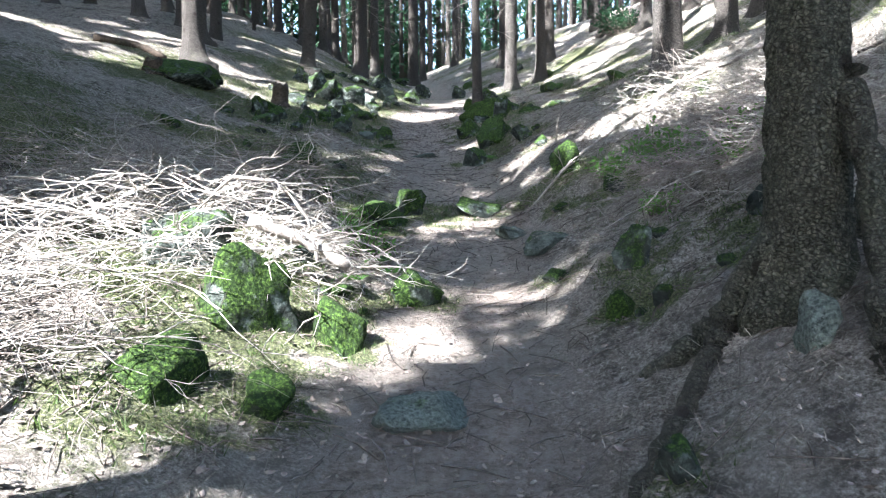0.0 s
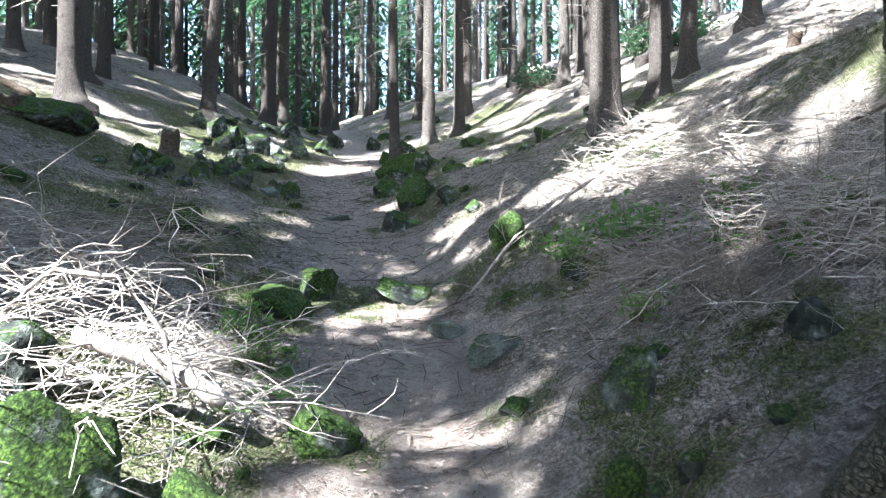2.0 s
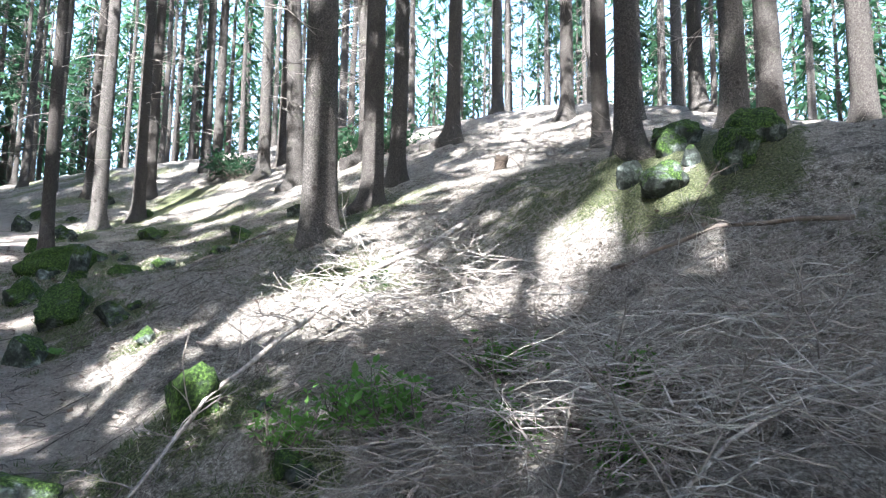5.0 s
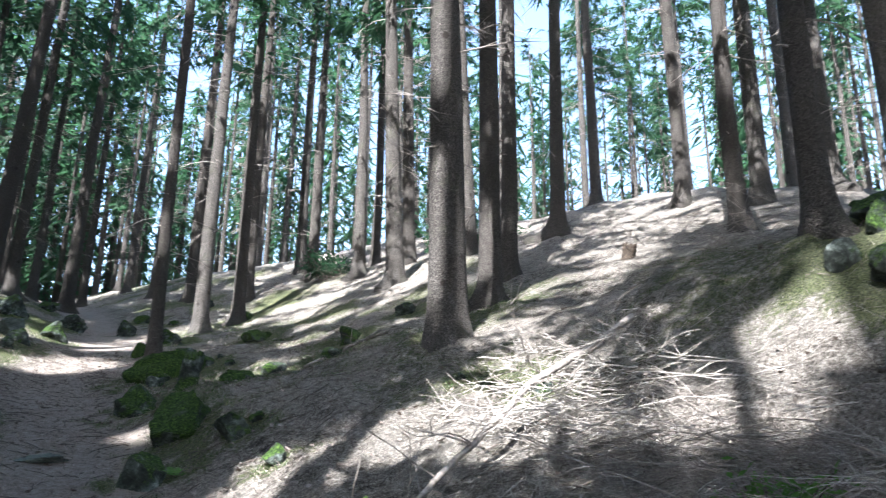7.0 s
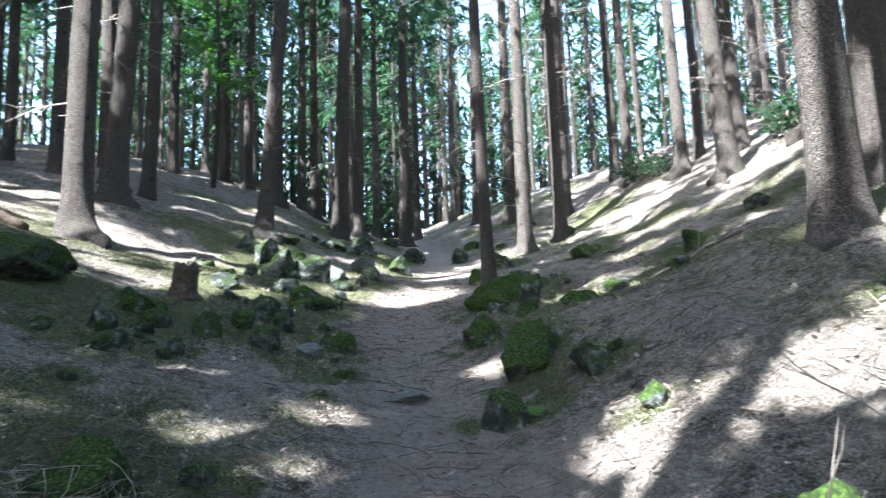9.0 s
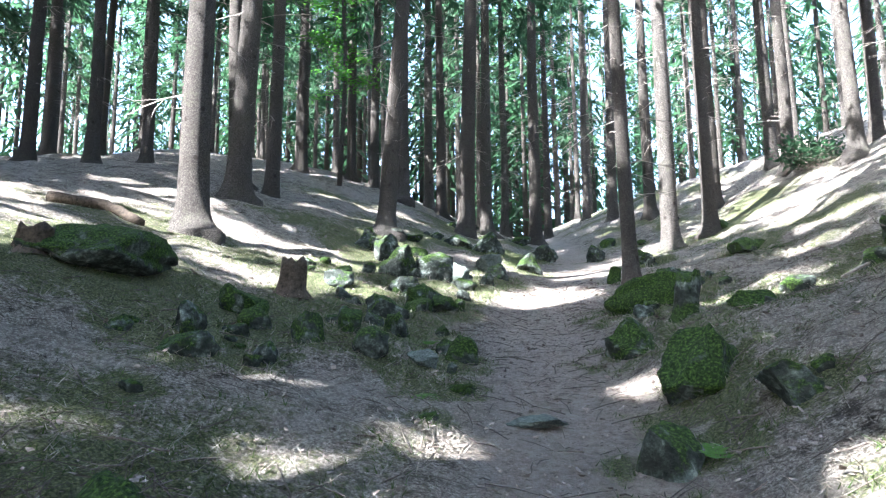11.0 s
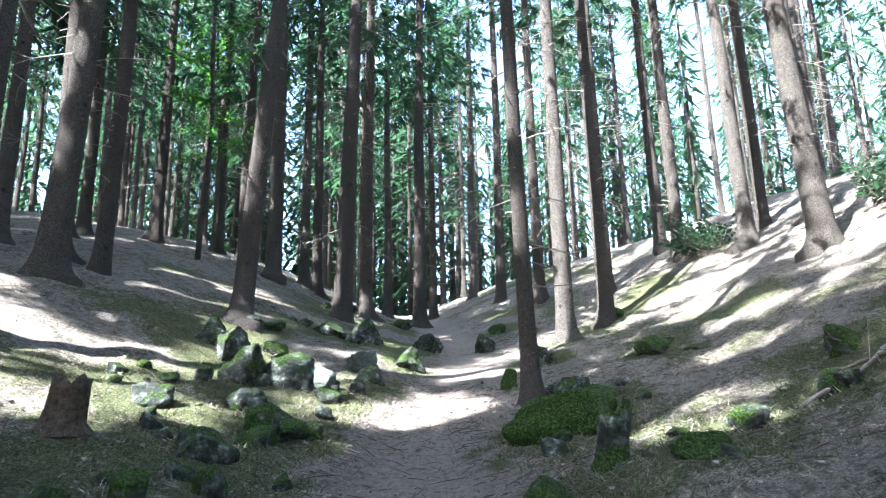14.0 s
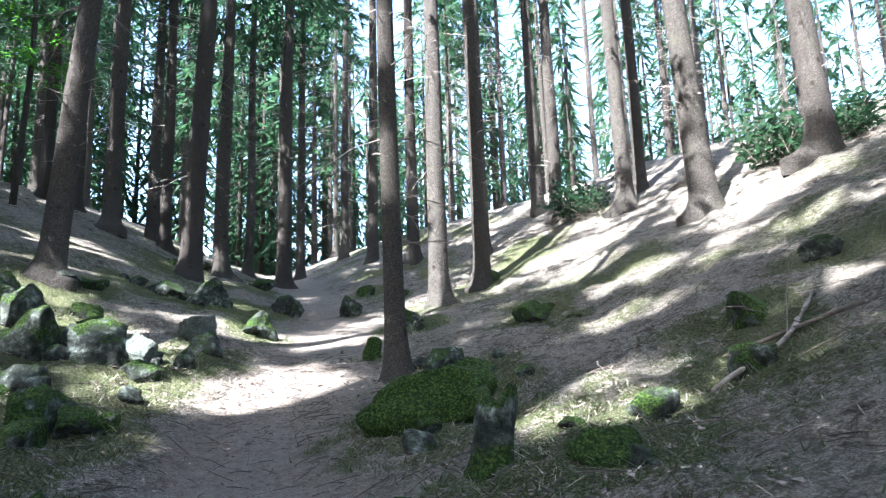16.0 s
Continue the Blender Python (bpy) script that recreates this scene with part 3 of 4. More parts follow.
def far_wood():
    """Trunks and boughs of the wood beyond, too many to count."""
    rng = random.Random(9)
    trunks, boughs = Soup(), Soup()
    for _ in range(640):
        a = rng.uniform(-1.75, 1.75)
        r = rng.uniform(40, 85)
        x, y = r * math.sin(a), 8 + r * math.cos(a)
        if abs(x) < 34 and y < 48 or y < -25:
            continue
        z = ground_base(x, y)
        trunks.tube([(x, y, z - 0.5), (x, y, z + 8), (x, y, z + 21)], [rng.uniform(0.13, 0.24), 0.12, 0.03], 6)
        bare = a > 0.02
        for _ in range(150 if bare else 270):
            h = rng.uniform(4.0 if bare else 1.0, 21)
            w = rng.uniform(0, 6.283)
            reach = 2.4 * (1.1 - h / 23) * rng.uniform(0.3, 1)
            out = Vector((math.cos(w), math.sin(w), -0.35))
            boughs.blade(Vector((x, y, z + h)) + out * reach * 0.6, (out + Vector((rng.gauss(0, 0.35), rng.gauss(0, 0.35), rng.gauss(-0.25, 0.3)))) * rng.uniform(0.7, 1.4), Vector((-out.y, out.x, 0)) * rng.uniform(0.08, 0.22))
    root = tagged(new("far_wood"), "dense distant spruce trunks and green boughs", "woodland", kind="stuff")
    part("trunk", trunks.mesh("far_trunks", BARK), root)
    part("bough", boughs.mesh("far_boughs", NEEDLES, False), root)


far_wood()


# exposed roots of the large spruce beside the trail
def root_mesh(points, radii, seed):
    soup = Soup()
    rng = random.Random(seed)
    pts = []
    for k, (x, y, up) in enumerate(points):
        pts.append(Vector((x, y, ground_z(x, y) + up)))
    fine_pts, fine_r = [], []
    for k in range(len(pts) - 1):
        for i in range(6):
            w = i / 6
            fine_pts.append(pts[k].lerp(pts[k + 1], w) + Vector((rng.gauss(0, 0.008), rng.gauss(0, 0.008), rng.gauss(0, 0.006))))
            fine_r.append(radii[k] * (1 - w) + radii[k + 1] * w)
    fine_pts.append(pts[-1])
    fine_r.append(radii[-1])
    soup.tube(fine_pts, fine_r, 9)
    return soup.mesh("root", BARK_DARK)


ROOTS = [
    ([(1.42, 3.55, 0.30), (1.26, 3.66, 0.10), (1.10, 3.68, 0.04), (0.88, 3.66, -0.01)], [0.09, 0.07, 0.055, 0.03]),
    ([(1.24, 3.66, 0.06), (1.08, 3.45, 0.01), (0.92, 3.18, 0.0), (0.72, 2.85, -0.02), (0.55, 2.55, -0.04)], [0.06, 0.05, 0.045, 0.045, 0.03]),
    ([(1.62, 3.48, 0.80), (1.66, 3.32, 0.45), (1.58, 3.05, 0.12), (1.48, 2.82, -0.02), (1.42, 2.68, -0.08)], [0.07, 0.06, 0.055, 0.05, 0.04]),
    ([(1.6, 3.6, 0.25), (1.85, 3.65, 0.1), (2.3, 3.6, -0.05)], [0.08, 0.06, 0.04]),
]
for k, (pts, radii) in enumerate(ROOTS):
    tagged(new("tree_root", root_mesh(pts, radii, k)), "thick grey-brown spruce root running over the ground", "root", "roots of the large spruce")


# ---------------------------------------------------------------- stones
def stone(x, y, width, height, coat=0.3, depth=None, seed=0, sink=0.37):
    rng = random.Random(seed * 13 + 1)
    bm = bmesh.new()
    bmesh.ops.create_icosphere(bm, subdivisions=4 if width > 0.3 else 3, radius=1.0)
    cuts = [(Vector((rng.gauss(0, 1), rng.gauss(0, 1), rng.gauss(0.1, 0.8))).normalized(), rng.uniform(0.45, 0.82)) for _ in range(11)]
    depth = depth or width * rng.uniform(0.75, 1.1)
    turn = Matrix.Rotation(rng.uniform(-0.5, 0.5), 3, "Z") @ Matrix.Rotation(rng.uniform(-0.2, 0.2), 3, "Y")
    off = rng.uniform(0, 50)
    for v in bm.verts:
        p = v.co.copy()
        for c, far in cuts:
            over = p.dot(c) - far
            if over > 0:
                p -= c * over * 0.95
        q = p + Vector((off, off, 0))
        p *= 1 + 0.22 * noise.noise(q * 1.6) + 0.11 * noise.noise(q * 4.2) + 0.05 * noise.noise(q * 9) + 0.03 * noise.noise(q * 19)
        v.co = turn @ Vector((p.x * width * 0.56, p.y * depth * 0.56, p.z * height * 0.72))
    me = bpy.data.meshes.new("stone")
    bm.to_mesh(me)
    bm.free()
    me.polygons.foreach_set("use_smooth", [True] * len(me.polygons))
    layer = me.attributes.new("coat", "FLOAT", "POINT")
    layer.data.foreach_set("value", [coat] * len(me.vertices))
    me.materials.append(ROCK)
    ob = new("stone", me)
    ob.location = (x, y, ground_z(x, y) + height * (0.5 - sink))
    if coat > 0.0:
        for i in range(int((x - width * 1.6) // 1), int((x + width * 1.6) // 1) + 1):
            for j in range(int((y - width * 1.6) // 1), int((y + width * 1.6) // 1) + 1):
                STONE_CELLS.setdefault((i, j), []).append((x, y, width))
    kind = "bare grey-green stone lying in brown needles" if coat < 0.1 else "rough stone covered with green moss on the forest floor"
    return tagged(ob, kind, "stone", "stones along the trail")


# x, y, width, height, how mossy
STONES_START = [
    (-1.13, 4.36, 0.50, 0.50, 0.5), (-0.65, 4.38, 0.34, 0.38, 0.55), (-1.25, 3.40, 0.44, 0.34, 0.6), (-0.76, 3.46, 0.24, 0.24, 0.6),
    (-0.09, 3.58, 0.44, 0.15, -0.2), (1.07, 4.82, 0.22, 0.28, 0.2), (0.92, 4.42, 0.18, 0.19, 0.6), (1.40, 3.15, 0.2, 0.20, -0.2),
    (0.82, 2.84, 0.18, 0.16, 0.1), (0.02, 7.5, 0.50, 0.22, 0.05), (-0.62, 7.4, 0.36, 0.36, 0.45), (-0.30, 5.22, 0.34, 0.24, 0.5),
    (-1.77, 4.95, 0.62, 0.42, 0.1), (0.90, 7.55, 0.38, 0.34, 0.5), (0.62, 6.0, 0.42, 0.14, -0.1), (0.40, 6.6, 0.36, 0.10, -0.1),
    (-0.85, 7.0, 0.55, 0.32, 0.5), (1.73, 4.62, 0.26, 0.22, 0.1), (0.63, 5.28, 0.18, 0.10, 0.3),
]
STONES_MIDDLE = [
    (0.25, 11.05, 0.52, 0.46, 0.5), (-0.77, 10.8, 0.38, 0.07, -0.35), (-1.75, 12.3, 0.22, 0.2, 0.2), (-0.02, 10.1, 0.38, 0.42, 0.3), (-0.18, 12.45, 0.52, 0.34, 0.35), (0.62, 10.35, 0.36, 0.22, 0.25),
    (-3.3, 15.7, 0.50, 0.52, 0.2), (-2.85, 15.95, 0.60, 0.50, 0.05), (-2.5, 11.95, 0.24, 0.34, 0.3), (-2.3, 12.5, 0.28, 0.26, 0.3),
    (-2.12, 11.4, 0.30, 0.22, 0.3), (-3.5, 11.7, 0.50, 0.28, 0.45), (-3.12, 11.4, 0.27, 0.28, 0.35), (-3.2, 10.6, 0.3, 0.26, 0.35),
    (-1.58, 12.1, 0.30, 0.28, 0.35), (-1.8, 11.7, 0.32, 0.15, -0.3), (-2.65, 11.4, 0.26, 0.28, 0.4), (-4.2, 16.9, 0.58, 0.34, 0.15),
    (-4.6, 11.4, 1.15, 0.34, 0.3), (-1.95, 8.35, 0.55, 0.30, 0.55), (-3.0, 10.3, 0.40, 0.26, 0.35),
]
STONES_UPPER = [
    (-3.7, 16.5, 0.6, 0.5, 0.1), (-2.6, 16.4, 0.4, 0.4, -0.2), (-2.35, 17.6, 0.55, 0.42, -0.1), (-2.4, 15.8, 0.38, 0.2, 0.3), (-3.0, 20.5, 0.65, 0.42, 0.1),
    (-3.55, 20.4, 0.66, 0.36, 0.15), (-2.15, 16.35, 0.25, 0.24, 0.1), (-0.84, 22.4, 0.38, 0.5, 0.2), (-0.36, 17.4, 0.26, 0.32, 0.7), (0.34, 15.9, 0.55, 0.3, 0.2),
    (0.10, 14.5, 0.95, 0.42, 0.75), (0.89, 12.85, 0.42, 0.2, 0.6), (2.61, 14.55, 0.5, 0.3, 0.5), (-2.0, 21.9, 0.6, 0.4, 0.2), (4.73, 7.5, 0.34, 0.24, 0.2), (4.55, 7.15, 0.24, 0.18, 0.1),
    (4.16, 7.0, 0.40, 0.22, 0.35), (3.7, 15.2, 0.36, 0.28, 0.35), (4.5, 6.7, 0.4, 0.3, 0.4), (4.9, 6.9, 0.5, 0.3, 0.5), (4.2, 7.5, 0.3, 0.25, 0.1), (5.0, 7.7, 0.45, 0.3, 0.3), (-1.9, 18.9, 0.5, 0.4, 0.2),
]
for k, (x, y, w, h, coat) in enumerate(STONES_START + STONES_MIDDLE + STONES_UPPER):
    stone(x, y, w, h, coat, seed=k)
scatter = random.Random(4)
for k in range(46):
    y = scatter.uniform(13, 27)
    x = trail(y)[0] - scatter.uniform(0.9, 3.6) if k % 3 else trail(y)[0] + scatter.uniform(0.9, 3.4)
    w = scatter.uniform(0.18, 0.5)
    stone(x, y, w, w * scatter.uniform(0.4, 0.75), scatter.uniform(0, 0.5), seed=200 + k)

for k in range(42):
    y = scatter.uniform(8.2, 15.5)
    x = trail(y)[0] - scatter.uniform(0.7, 3.4) if k % 4 else trail(y)[0] + scatter.uniform(0.8, 2.8)
    w = scatter.uniform(0.09, 0.24)
    stone(x, y, w, w * scatter.uniform(0.4, 0.8), scatter.uniform(0.05, 0.5), seed=300 + k)
for k in range(16):
    y = scatter.uniform(4.2, 8.2)
    x = trail(y)[0] + scatter.choice((-1, 1)) * scatter.uniform(0.55, 1.5)
    w = scatter.uniform(0.08, 0.2)
    stone(x, y, w, w * scatter.uniform(0.4, 0.8), scatter.uniform(0.1, 0.5), seed=360 + k)


build_ground()


# ---------------------------------------------------------------- stumps and fallen wood
def stump(x, y, width, height, label, mat, seed):
    rng = random.Random(seed)
    soup = Soup()
    sides = 18
    rings = [(-0.15, 1.35), (0.0, 1.15), (0.12, 0.95), (0.4, 0.88), (0.75, 0.9), (1.0, 0.85)]
    for k, (h, r) in enumerate(rings):
        for s in range(sides):
            w = 2 * math.pi * s / sides
            rr = width / 2 * r * (1 + 0.25 * noise.noise(Vector((math.cos(w) * 2, math.sin(w) * 2, h * 1.5 + seed))))
            top = (rng.uniform(-0.18, 0.12) if k == len(rings) - 1 else 0)
            soup.v.append((rr * math.cos(w) + h * 0.05, rr * math.sin(w), height * (h + top)))
    for k in range(len(rings) - 1):
        for s in range(sides):
            i, j = k * sides + s, k * sides + (s + 1) % sides
            soup.f.append((i, j, j + sides, i + sides))
    c = len(soup.v)
    soup.v.append((0, 0, height * 0.72))
    last = (len(rings) - 1) * sides
    for s in range(sides):
        soup.f.append((last + s, last + (s + 1) % sides, c))
    me = soup.mesh("tree_stump", mat)
    layer = me.attributes.new("coat", "FLOAT", "POINT")
    layer.data.foreach_set("value", [0.25] * len(me.vertices))
    ob = new("tree_stump", me)
    ob.location = (x, y, ground_z(x, y))
    tagged(ob, label, "tree stump")


stump(-3.55, 12.85, 0.32, 0.36, "dark rotten tree stump with a splintered top", ROTTEN, 3)
stump(0.32, 13.15, 0.26, 0.42, "mossy broken tree stump beside a green stone", ROCK, 4)
stump(5.9, 12.1, 0.22, 0.25, "small dark tree stump on the bank", ROTTEN, 5)
stump(-4.9, 10.9, 0.3, 0.22, "low rotten stump overgrown with moss", ROTTEN, 7)


def fallen(name, points, radii, label, mat, twigs=0, seed=0, category="branch"):
    """A fallen pole or branch over the ground; points are x, y and the height above it."""
    rng = random.Random(seed)
    pts = [Vector((x, y, ground_z(x, y) + up)) for x, y, up in points]
    soup = Soup()
    fine_pts, fine_r = [], []
    for k in range(len(pts) - 1):
        for i in range(5):
            w = i / 5
            fine_pts.append(pts[k].lerp(pts[k + 1], w) + Vector((rng.gauss(0, 0.006), rng.gauss(0, 0.006), rng.gauss(0, 0.006))))
            fine_r.append(radii[0] + (radii[1] - radii[0]) * (k + w) / (len(pts) - 1))
    soup.tube(fine_pts + [pts[-1]], fine_r + [radii[1]], 8)
    for _ in range(twigs):
        k = rng.randint(1, len(fine_pts) - 2)
        d = Vector((rng.gauss(0, 1), rng.gauss(0, 1), abs(rng.gauss(0.3, 0.5))))
        line = crooked(rng, fine_pts[k], d, rng.uniform(0.25, 0.75), 5, 0.16)
        soup.tube(line, [0.005, 0.0045, 0.004, 0.003, 0.002, 0.0015], 4, False)
        for _ in range(2):
            soup.tube(crooked(rng, line[rng.randint(1, 4)], d + Vector((rng.gauss(0, 0.8), rng.gauss(0, 0.8), 0)), 0.25, 3, 0.2), [0.004, 0.003, 0.003, 0.002], 3, False)
    tagged(new(name, soup.mesh(name, mat)), label, category)


fallen("fallen_branch", [(0.5, 7.0, 0.02), (1.0, 7.45, 0.12), (1.6, 7.75, 0.20), (2.2, 8.05, 0.30), (2.8, 8.4, 0.30), (3.4, 8.75, 0.12)], (0.009, 0.032),
       "long bare fallen branch with twigs leaning up the bank", TWIG, 34, 2)
fallen("fallen_branch", [(1.75, 4.9, 0.06), (2.3, 5.0, 0.12), (3.2, 5.0, 0.08)], (0.005, 0.010), "thin bare fallen branch in dead twigs", TWIG, 12, 3)
fallen("fallen_branch", [(1.7, 5.2, 0.06), (2.1, 5.6, 0.2), (2.9, 5.9, 0.2)], (0.004, 0.008), "thin bare fallen branch in dead twigs", TWIG, 3, 4)
fallen("fallen_branch", [(3.2, 6.6, 0.25), (3.7, 6.2, 0.2), (4.1, 5.6, 0.1)], (0.012, 0.018), "dark thin fallen branch on the bank", DARK_TWIG, 3, 5)
fallen("fallen_branch", [(1.75, 13.5, 0.03), (2.4, 13.7, 0.04), (3.0, 14.3, 0.04)], (0.015, 0.022), "thin fallen branch lying in needles", TWIG, 2, 6)
fallen("fallen_branch", [(2.1, 14.0, 0.03), (2.9, 13.6, 0.04)], (0.012, 0.02), "thin fallen branch lying in needles", DARK_TWIG, 2, 7)
fallen("fallen_log", [(-7.2, 13.4, 0.04), (-6.5, 13.6, 0.05), (-5.9, 13.5, 0.05)], (0.08, 0.07), "dark old log lying on the upper slope", ROTTEN, 0, 8, "log")
fallen("fallen_log", [(-1.35, 4.95, 0.36), (-1.0, 5.02, 0.3), (-0.72, 5.0, 0.22)], (0.04, 0.045), "pale log end in a brush heap", TWIG, 3, 9, "log")
fallen("fallen_branch", [(-1.62, 2.3, 0.02), (-1.66, 2.75, 0.1), (-1.9, 3.3, 0.25)], (0.018, 0.012), "pale thin branch leaning on the brush", TWIG, 3, 10)
# the arched branch that stands out of the brush
fallen("arched_branch", [(-1.75, 5.1, 0.25), (-1.5, 5.05, 0.55), (-1.2, 5.0, 0.62), (-0.98, 4.95, 0.5), (-0.9, 4.9, 0.22)], (0.011, 0.012), "bare arched twig standing out of the brush heap", TWIG, 4, 12)


def brush(spots, count, length, label, mat, seed, loft=0.3, thick=1.0):
    """A tangle of dead twigs; spots are x, y and radius."""
    rng = random.Random(seed)
    soup = Soup()
    for _ in range(count):
        sx, sy, sr = rng.choice(spots)
        x, y = sx + rng.gauss(0, sr * 0.5), sy + rng.gauss(0, sr * 0.5)
        p = Vector((x, y, ground_z(x, y) + rng.uniform(0, loft)))
        w = rng.uniform(0, 6.283)
        d = Vector((math.cos(w), math.sin(w), rng.uniform(-0.15, 0.35)))
        L = length * rng.uniform(0.4, 1.2)
        pts = crooked(rng, p, d, L, 6, 0.16, 0.05)
        for q in pts:
            q.z = max(q.z, ground_z(q.x, q.y) + 0.005)
        r = rng.uniform(0.002, 0.0055) * thick
        soup.tube(pts, [r * (1 - 0.13 * k) for k in range(7)], 3, False)
        for _ in range(rng.randint(3, 8)):
            k = rng.randint(1, 5)
            e = d + Vector((rng.gauss(0, 0.6), rng.gauss(0, 0.6), rng.gauss(0, 0.4)))
            soup.tube(crooked(rng, pts[k], e, L * rng.uniform(0.15, 0.4), 3, 0.22, 0.08), [r * 0.6, r * 0.5, r * 0.4, r * 0.2], 3, False)
    tagged(new("brush_heap", soup.mesh("brush_heap", mat)), label, "brush", kind="stuff")


brush([(-1.5, 5.1, 0.7), (-2.2, 4.8, 0.7), (-2.4, 3.9, 0.5), (-2.0, 5.8, 0.8), (-1.0, 5.2, 0.4), (-2.2, 3.2, 0.35)], 380, 0.9, "heap of dead spruce twigs in a colour brightened to look sunlit", BRIGHTENED_TWIG, 31, 0.4, 1.45)
brush([(-2.6, 6.4, 0.9), (-3.2, 5.6, 1.0), (-2.0, 7.2, 0.7), (-1.8, 3.2, 0.5)], 420, 0.8, "tangle of brown dead twigs on the slope", TWIG, 32, 0.22)
brush([(2.2, 5.4, 0.6), (2.8, 6.0, 0.8), (3.2, 5.2, 0.7), (2.4, 6.9, 0.6), (1.7, 5.8, 0.5)], 620, 0.75, "tangle of grey dead twigs on the bank", TWIG, 33, 0.2, 0.9)
brush([(2.5, 7.9, 0.5), (2.9, 8.3, 0.5), (2.1, 7.6, 0.4)], 150, 0.8, "dead twigs in a brightened colour round a fallen branch", BRIGHTENED_TWIG, 34, 0.3)
brush([(2.4, 5.3, 0.7), (3.0, 5.8, 0.7)], 240, 0.9, "pale dead twigs on the bank", BRIGHTENED_TWIG, 35, 0.25, 1.0)
brush([(-1.7, 8.4, 0.5), (-2.2, 8.2, 0.4)], 50, 0.5, "small heap of dead twigs on a mossy stone", DARK_TWIG, 36, 0.2)
brush([(4.6, 24.5, 1.0), (6.5, 20.8, 0.7), (7.0, 20.2, 0.7), (8.0, 17.5, 0.7)], 170, 1.1, "dark brushwood heap under far spruces", DARK_TWIG, 37, 0.9)
brush([(5.6, 9.6, 0.8), (4.6, 9.3, 0.5)], 60, 0.9, "dead twigs on top of the bank", TWIG, 38, 0.3)


# ---------------------------------------------------------------- small plants
def shrub(x, y, size, count, mat, label, seed):
    rng = random.Random(seed)
    leaves, stems = Soup(), Soup()
    base = Vector((x, y, ground_z(x, y)))
    for _ in range(count // 14 + 1):
        d = Vector((rng.gauss(0, 0.7), rng.gauss(0, 0.7), 1))
        pts = crooked(rng, base + Vector((rng.gauss(0, size * 0.25), rng.gauss(0, size * 0.25), -0.03)), d, size * rng.uniform(0.6, 1.1), 4, 0.2)
        stems.tube(pts, [0.006, 0.005, 0.004, 0.003, 0.002], 3, False)
        for _ in range(14):
            q = pts[rng.randint(1, 4)]
            a = Vector((rng.gauss(0, 1), rng.gauss(0, 1), rng.gauss(0.2, 0.6))).normalized() * rng.uniform(0.10, 0.24) * size
            leaves.leaf(q + a * 0.3, a, a.cross(Vector((rng.random(), rng.random(), 1))).normalized() * a.length * 0.22)
    root = tagged(new("shrub"), label, "shrub")
    part("stems", stems.mesh("stems", DARK_TWIG), root)
    part("leaves", leaves.mesh("leaves", mat, False), root)


for k, (x, y, s) in enumerate([(1.64, 6.35, 0.34), (1.95, 5.85, 0.28), (1.55, 6.6, 0.25), (2.1, 5.35, 0.2), (-0.75, 5.9, 0.22), (1.25, 6.75, 0.28), (2.3, 6.4, 0.26), (2.55, 5.7, 0.22), (1.4, 5.6, 0.2), (-0.95, 6.3, 0.24)]):
    shrub(x, y, s, 420, FERN, "low green bilberry shrub among dead twigs", 60 + k)
for k, (x, y, s) in enumerate([(6.6, 20.3, 0.9), (4.4, 25.0, 0.9), (7.4, 19.6, 0.8)]):
    shrub(x, y, s, 900, NEEDLES, "dark evergreen shrub under far spruces", 70 + k)


def fern(x, y, size, seed):
    rng = random.Random(seed)
    soup = Soup()
    base = Vector((x, y, ground_z(x, y)))
    for k in range(5):
        w = rng.uniform(0, 6.283)
        d = Vector((math.cos(w), math.sin(w), 0.9))
        pts = crooked(rng, base, d, size, 10, 0.03, 0.13)
        for i in range(1, 10):
            side = Vector((-d.y, d.x, 0)).normalized()
            reach = size * 0.3 * (1 - i / 11)
            for s in (-1, 1):
                soup.leaf(pts[i], side * s * reach + (pts[i] - pts[i - 1]) * 0.8, (pts[i] - pts[i - 1]) * 0.4)
    tagged(new("fern", soup.mesh("fern", FERN, False)), "small green fern growing by a mossy stone", "fern", "ferns along the trail")


for k, (x, y, s) in enumerate([(0.22, 10.0, 0.3), (-0.55, 5.6, 0.28), (-0.75, 5.35, 0.24), (-0.62, 5.85, 0.26), (1.95, 5.75, 0.25), (-1.6, 10.9, 0.2), (-2.0, 12.6, 0.2)]):
    fern(x, y, s, 80 + k)


def beech(x, y, seed):
    """A slender young beech with bright leaves."""
    rng = random.Random(seed)
    stem, leaves = Soup(), Soup()
    z = ground_z(x, y)
    pts = crooked(rng, (x, y, z - 0.2), (0.02, 0, 1), 13, 12, 0.03)
    stem.tube(pts, [0.075 - 0.005 * k for k in range(13)], 8)
    for _ in range(34):
        k = rng.randint(3, 12)
        w = rng.uniform(0, 6.283)
        d = Vector((math.cos(w), math.sin(w), 0.2))
        line = crooked(rng, pts[k], d, rng.uniform(0.9, 2.0), 6, 0.12, 0.03)
        stem.tube(line, [0.012, 0.01, 0.008, 0.006, 0.005, 0.004, 0.002], 3, False)
        for _ in range(60):
            q = line[rng.randint(1, 6)] + Vector((rng.gauss(0, 0.12), rng.gauss(0, 0.12), rng.gauss(0, 0.05)))
            a = Vector((rng.gauss(0, 1), rng.gauss(0, 1), rng.gauss(-0.2, 0.3))).normalized() * 0.11
            leaves.leaf(q, a, Vector((-a.y, a.x, 0.01)) * 0.38)
    root = tagged(new("young_beech"), "slender young beech with bright green leaves", "tree")
    part("trunk", stem.mesh("beech_trunk", BARK), root)
    part("leaves", leaves.mesh("beech_leaves", BEECH, False), root)


beech(-7.6, 23.6, 91)
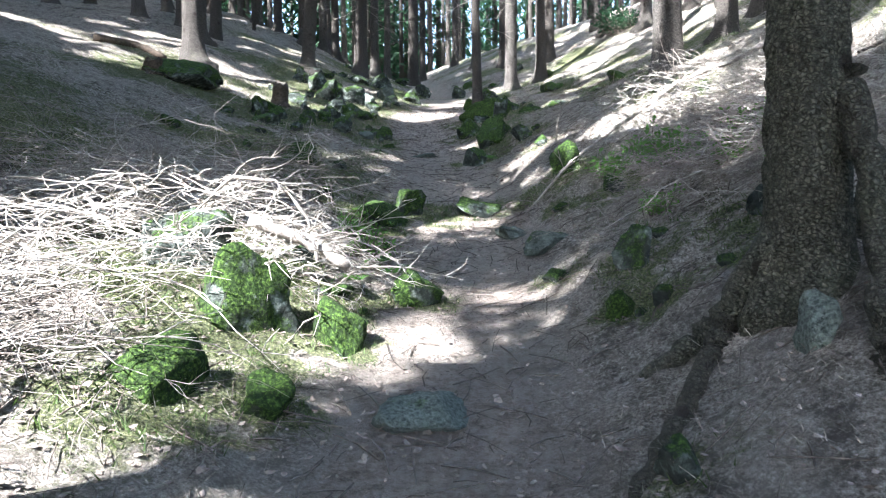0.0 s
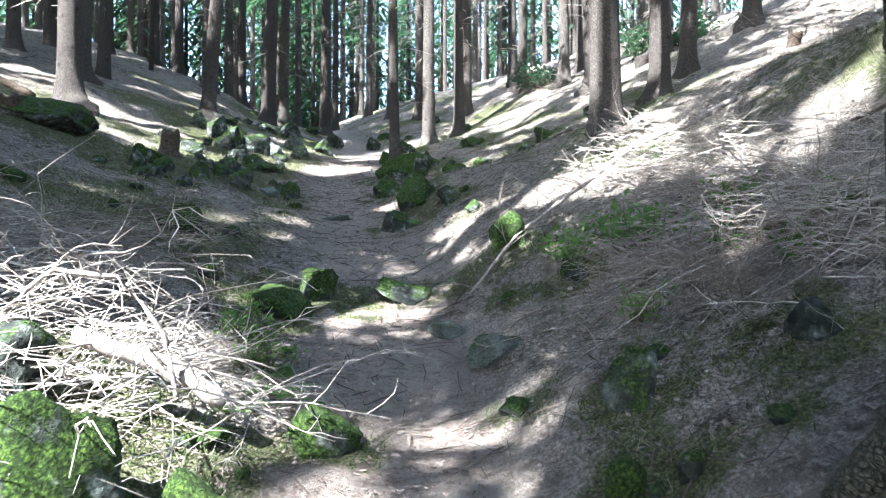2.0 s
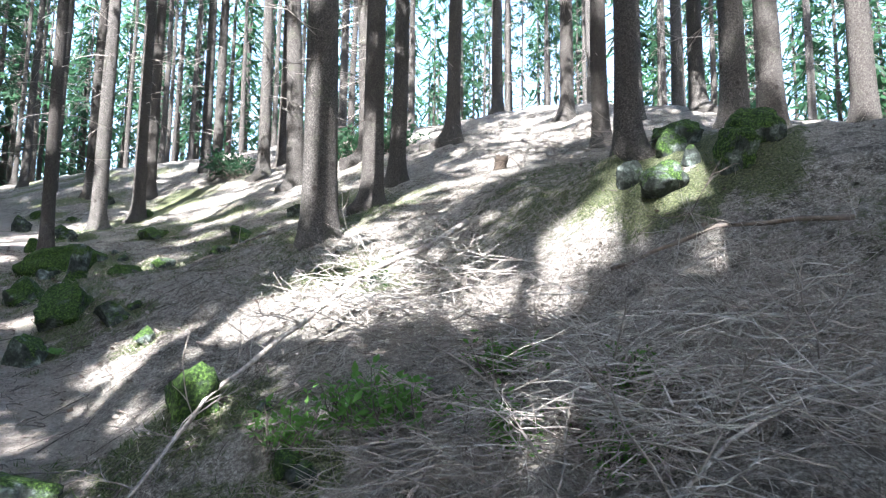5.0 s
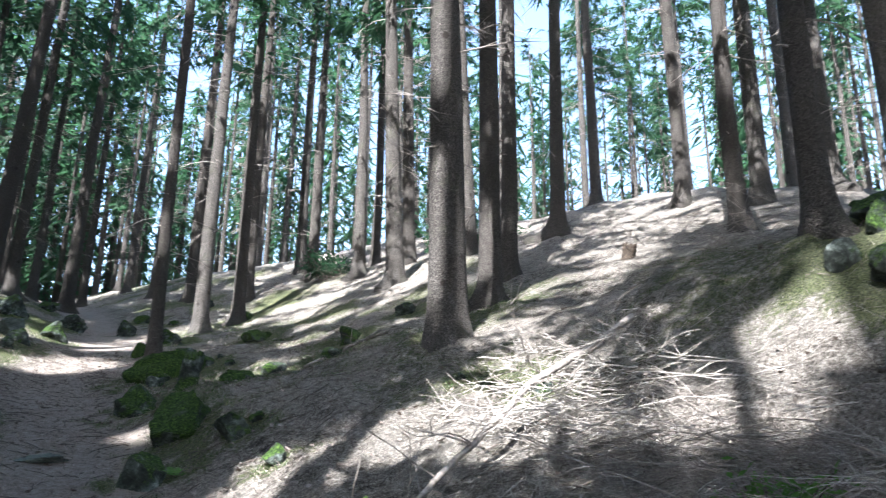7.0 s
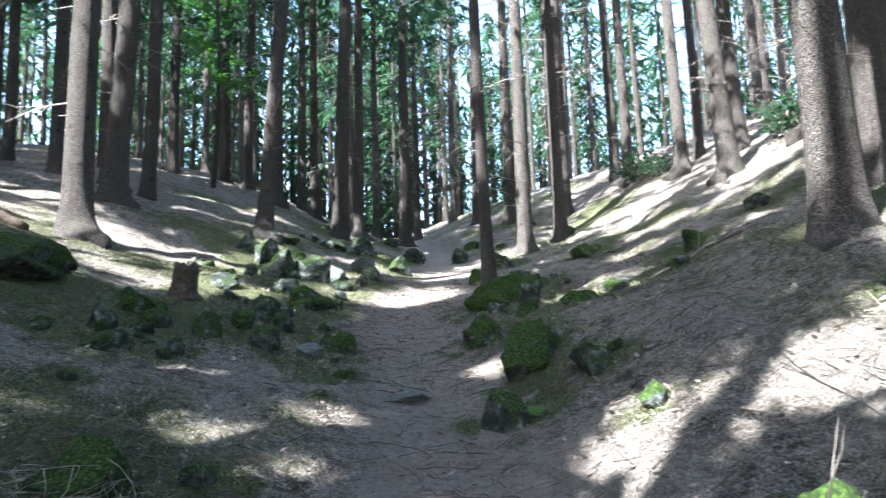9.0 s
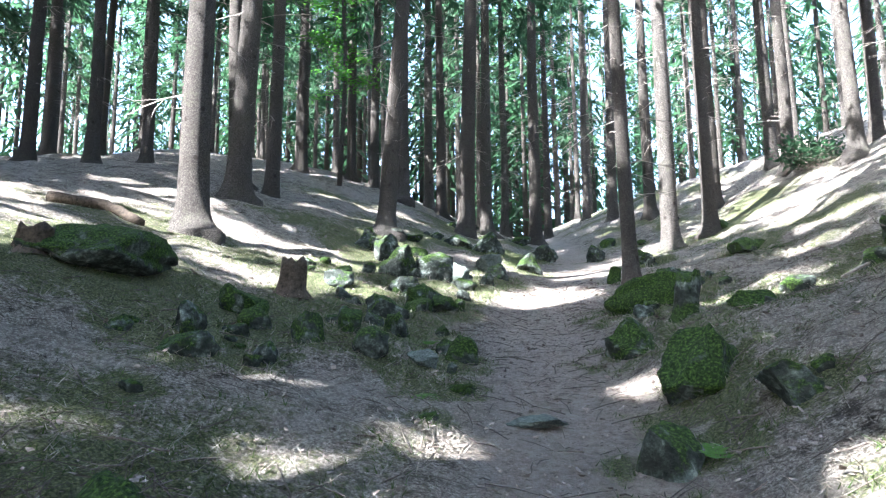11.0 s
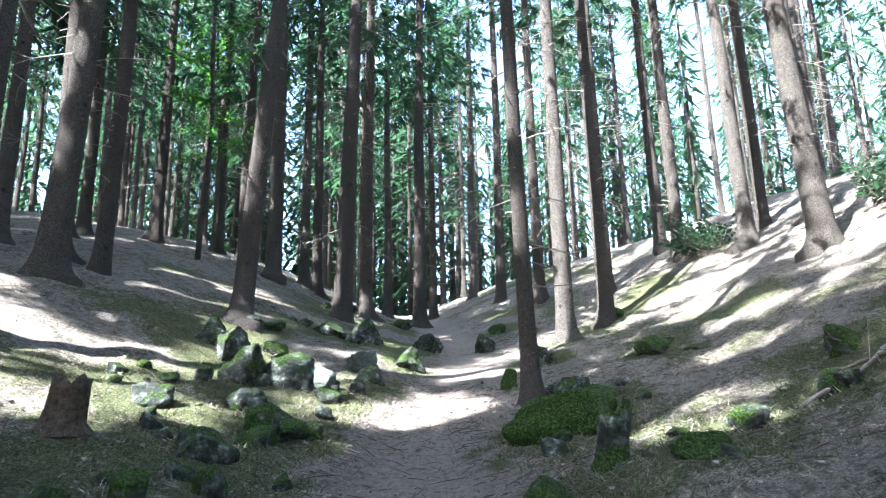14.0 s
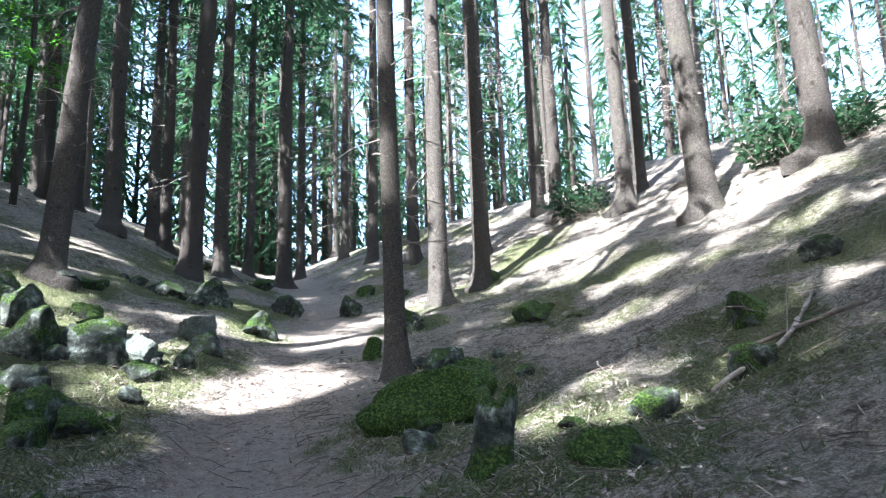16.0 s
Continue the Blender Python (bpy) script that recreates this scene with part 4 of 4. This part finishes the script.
beech(-8.6, 27.0, 92)


# ---------------------------------------------------------------- litter
def litter():
    rng = random.Random(77)
    leaves, twigs, tufts = Soup(), Soup(), Soup()
    for k in range(46000):
        y = 1.0 + 17 * rng.random() ** 1.3
        x = trail(y)[0] + rng.gauss(0, 2.2)
        z = ground_z(x, y)
        w = rng.uniform(0, 6.283)
        s = rng.choice((0.012, 0.018, 0.026, 0.04)) * rng.uniform(0.7, 1.2) * (1 + 0.025 * y)
        a = Vector((math.cos(w), math.sin(w), rng.gauss(0, 0.25))) * s
        leaves.leaf(Vector((x, y, z + 0.006)), a, Vector((-a.y, a.x, rng.gauss(0, 0.3) * s)) * rng.uniform(0.15, 0.45))
    for k in range(3600):
        y = 1.0 + 17 * rng.random() ** 1.2
        x = trail(y)[0] + rng.gauss(0, 2.4)
        w = rng.uniform(0, 6.283)
        L = rng.choice((0.06, 0.1, 0.15, 0.28))
        p = Vector((x, y, ground_z(x, y) + 0.008))
        q = Vector((x + L * math.cos(w), y + L * math.sin(w), 0))
        q.z = ground_z(q.x, q.y) + rng.uniform(0.005, 0.03)
        m = (p + q) / 2 + Vector((rng.gauss(0, 0.01), rng.gauss(0, 0.01), 0.006))
        r = rng.uniform(0.002, 0.0055)
        twigs.tube([p, m, q], [r, r, r * 0.6], 3, False)
    n = 0
    while n < 40000:
        y = 1.5 + 20 * rng.random() ** 1.2
        x = trail(y)[0] + rng.gauss(0, 2.6)
        if moss_amount(x, y) < 0.3 + 0.3 * rng.random():
            n += 0.2
            continue
        n += 1
        p = Vector((x, y, ground_z(x, y) - 0.004))
        h = rng.uniform(0.02, 0.06)
        a = Vector((rng.gauss(0, 0.8) * h, rng.gauss(0, 0.8) * h, h))
        tufts.blade(p, a, Vector((rng.gauss(0, 1), rng.gauss(0, 1), 0)).normalized() * 0.0045)
    grass = Soup()
    for k in range(64000):
        y = 1.6 + 17 * rng.random() ** 1.15
        x = trail(y)[0] + rng.gauss(0, 2.6)
        if abs(x - trail(y)[0]) < 0.6 + 0.25 * hash_noise(x, y, 1.3, 31.0) or hash_noise(x, y, 1.1, 37.0) < -0.22:
            continue
        h = rng.uniform(0.03, 0.12)
        a = Vector((rng.gauss(0, 1.0) * h, rng.gauss(0, 1.0) * h, h * rng.uniform(0.15, 0.8)))
        grass.blade(Vector((x, y, ground_z(x, y) - 0.004)), a, Vector((rng.gauss(0, 1), rng.gauss(0, 1), 0)).normalized() * (0.0022 + 0.00012 * y))
    tagged(new("dry_grass", grass.mesh("dry_grass", STRAW, False)), "thin dry grass and needles on the slopes", "grass", kind="stuff")
    tagged(new("leaf_litter", leaves.mesh("leaf_litter", FLAKE, False)), "dry brown leaves and bark flakes strewn over the ground", "leaf litter", kind="stuff")
    tagged(new("twig_litter", twigs.mesh("twig_litter", DARK_TWIG)), "short dry twigs strewn over the forest floor", "twigs", kind="stuff")
    tagged(new("moss_tufts", tufts.mesh("moss_tufts", MOSS_BLADES, False)), "tufts of green moss and thin grass on the ground", "moss", kind="stuff")


litter()
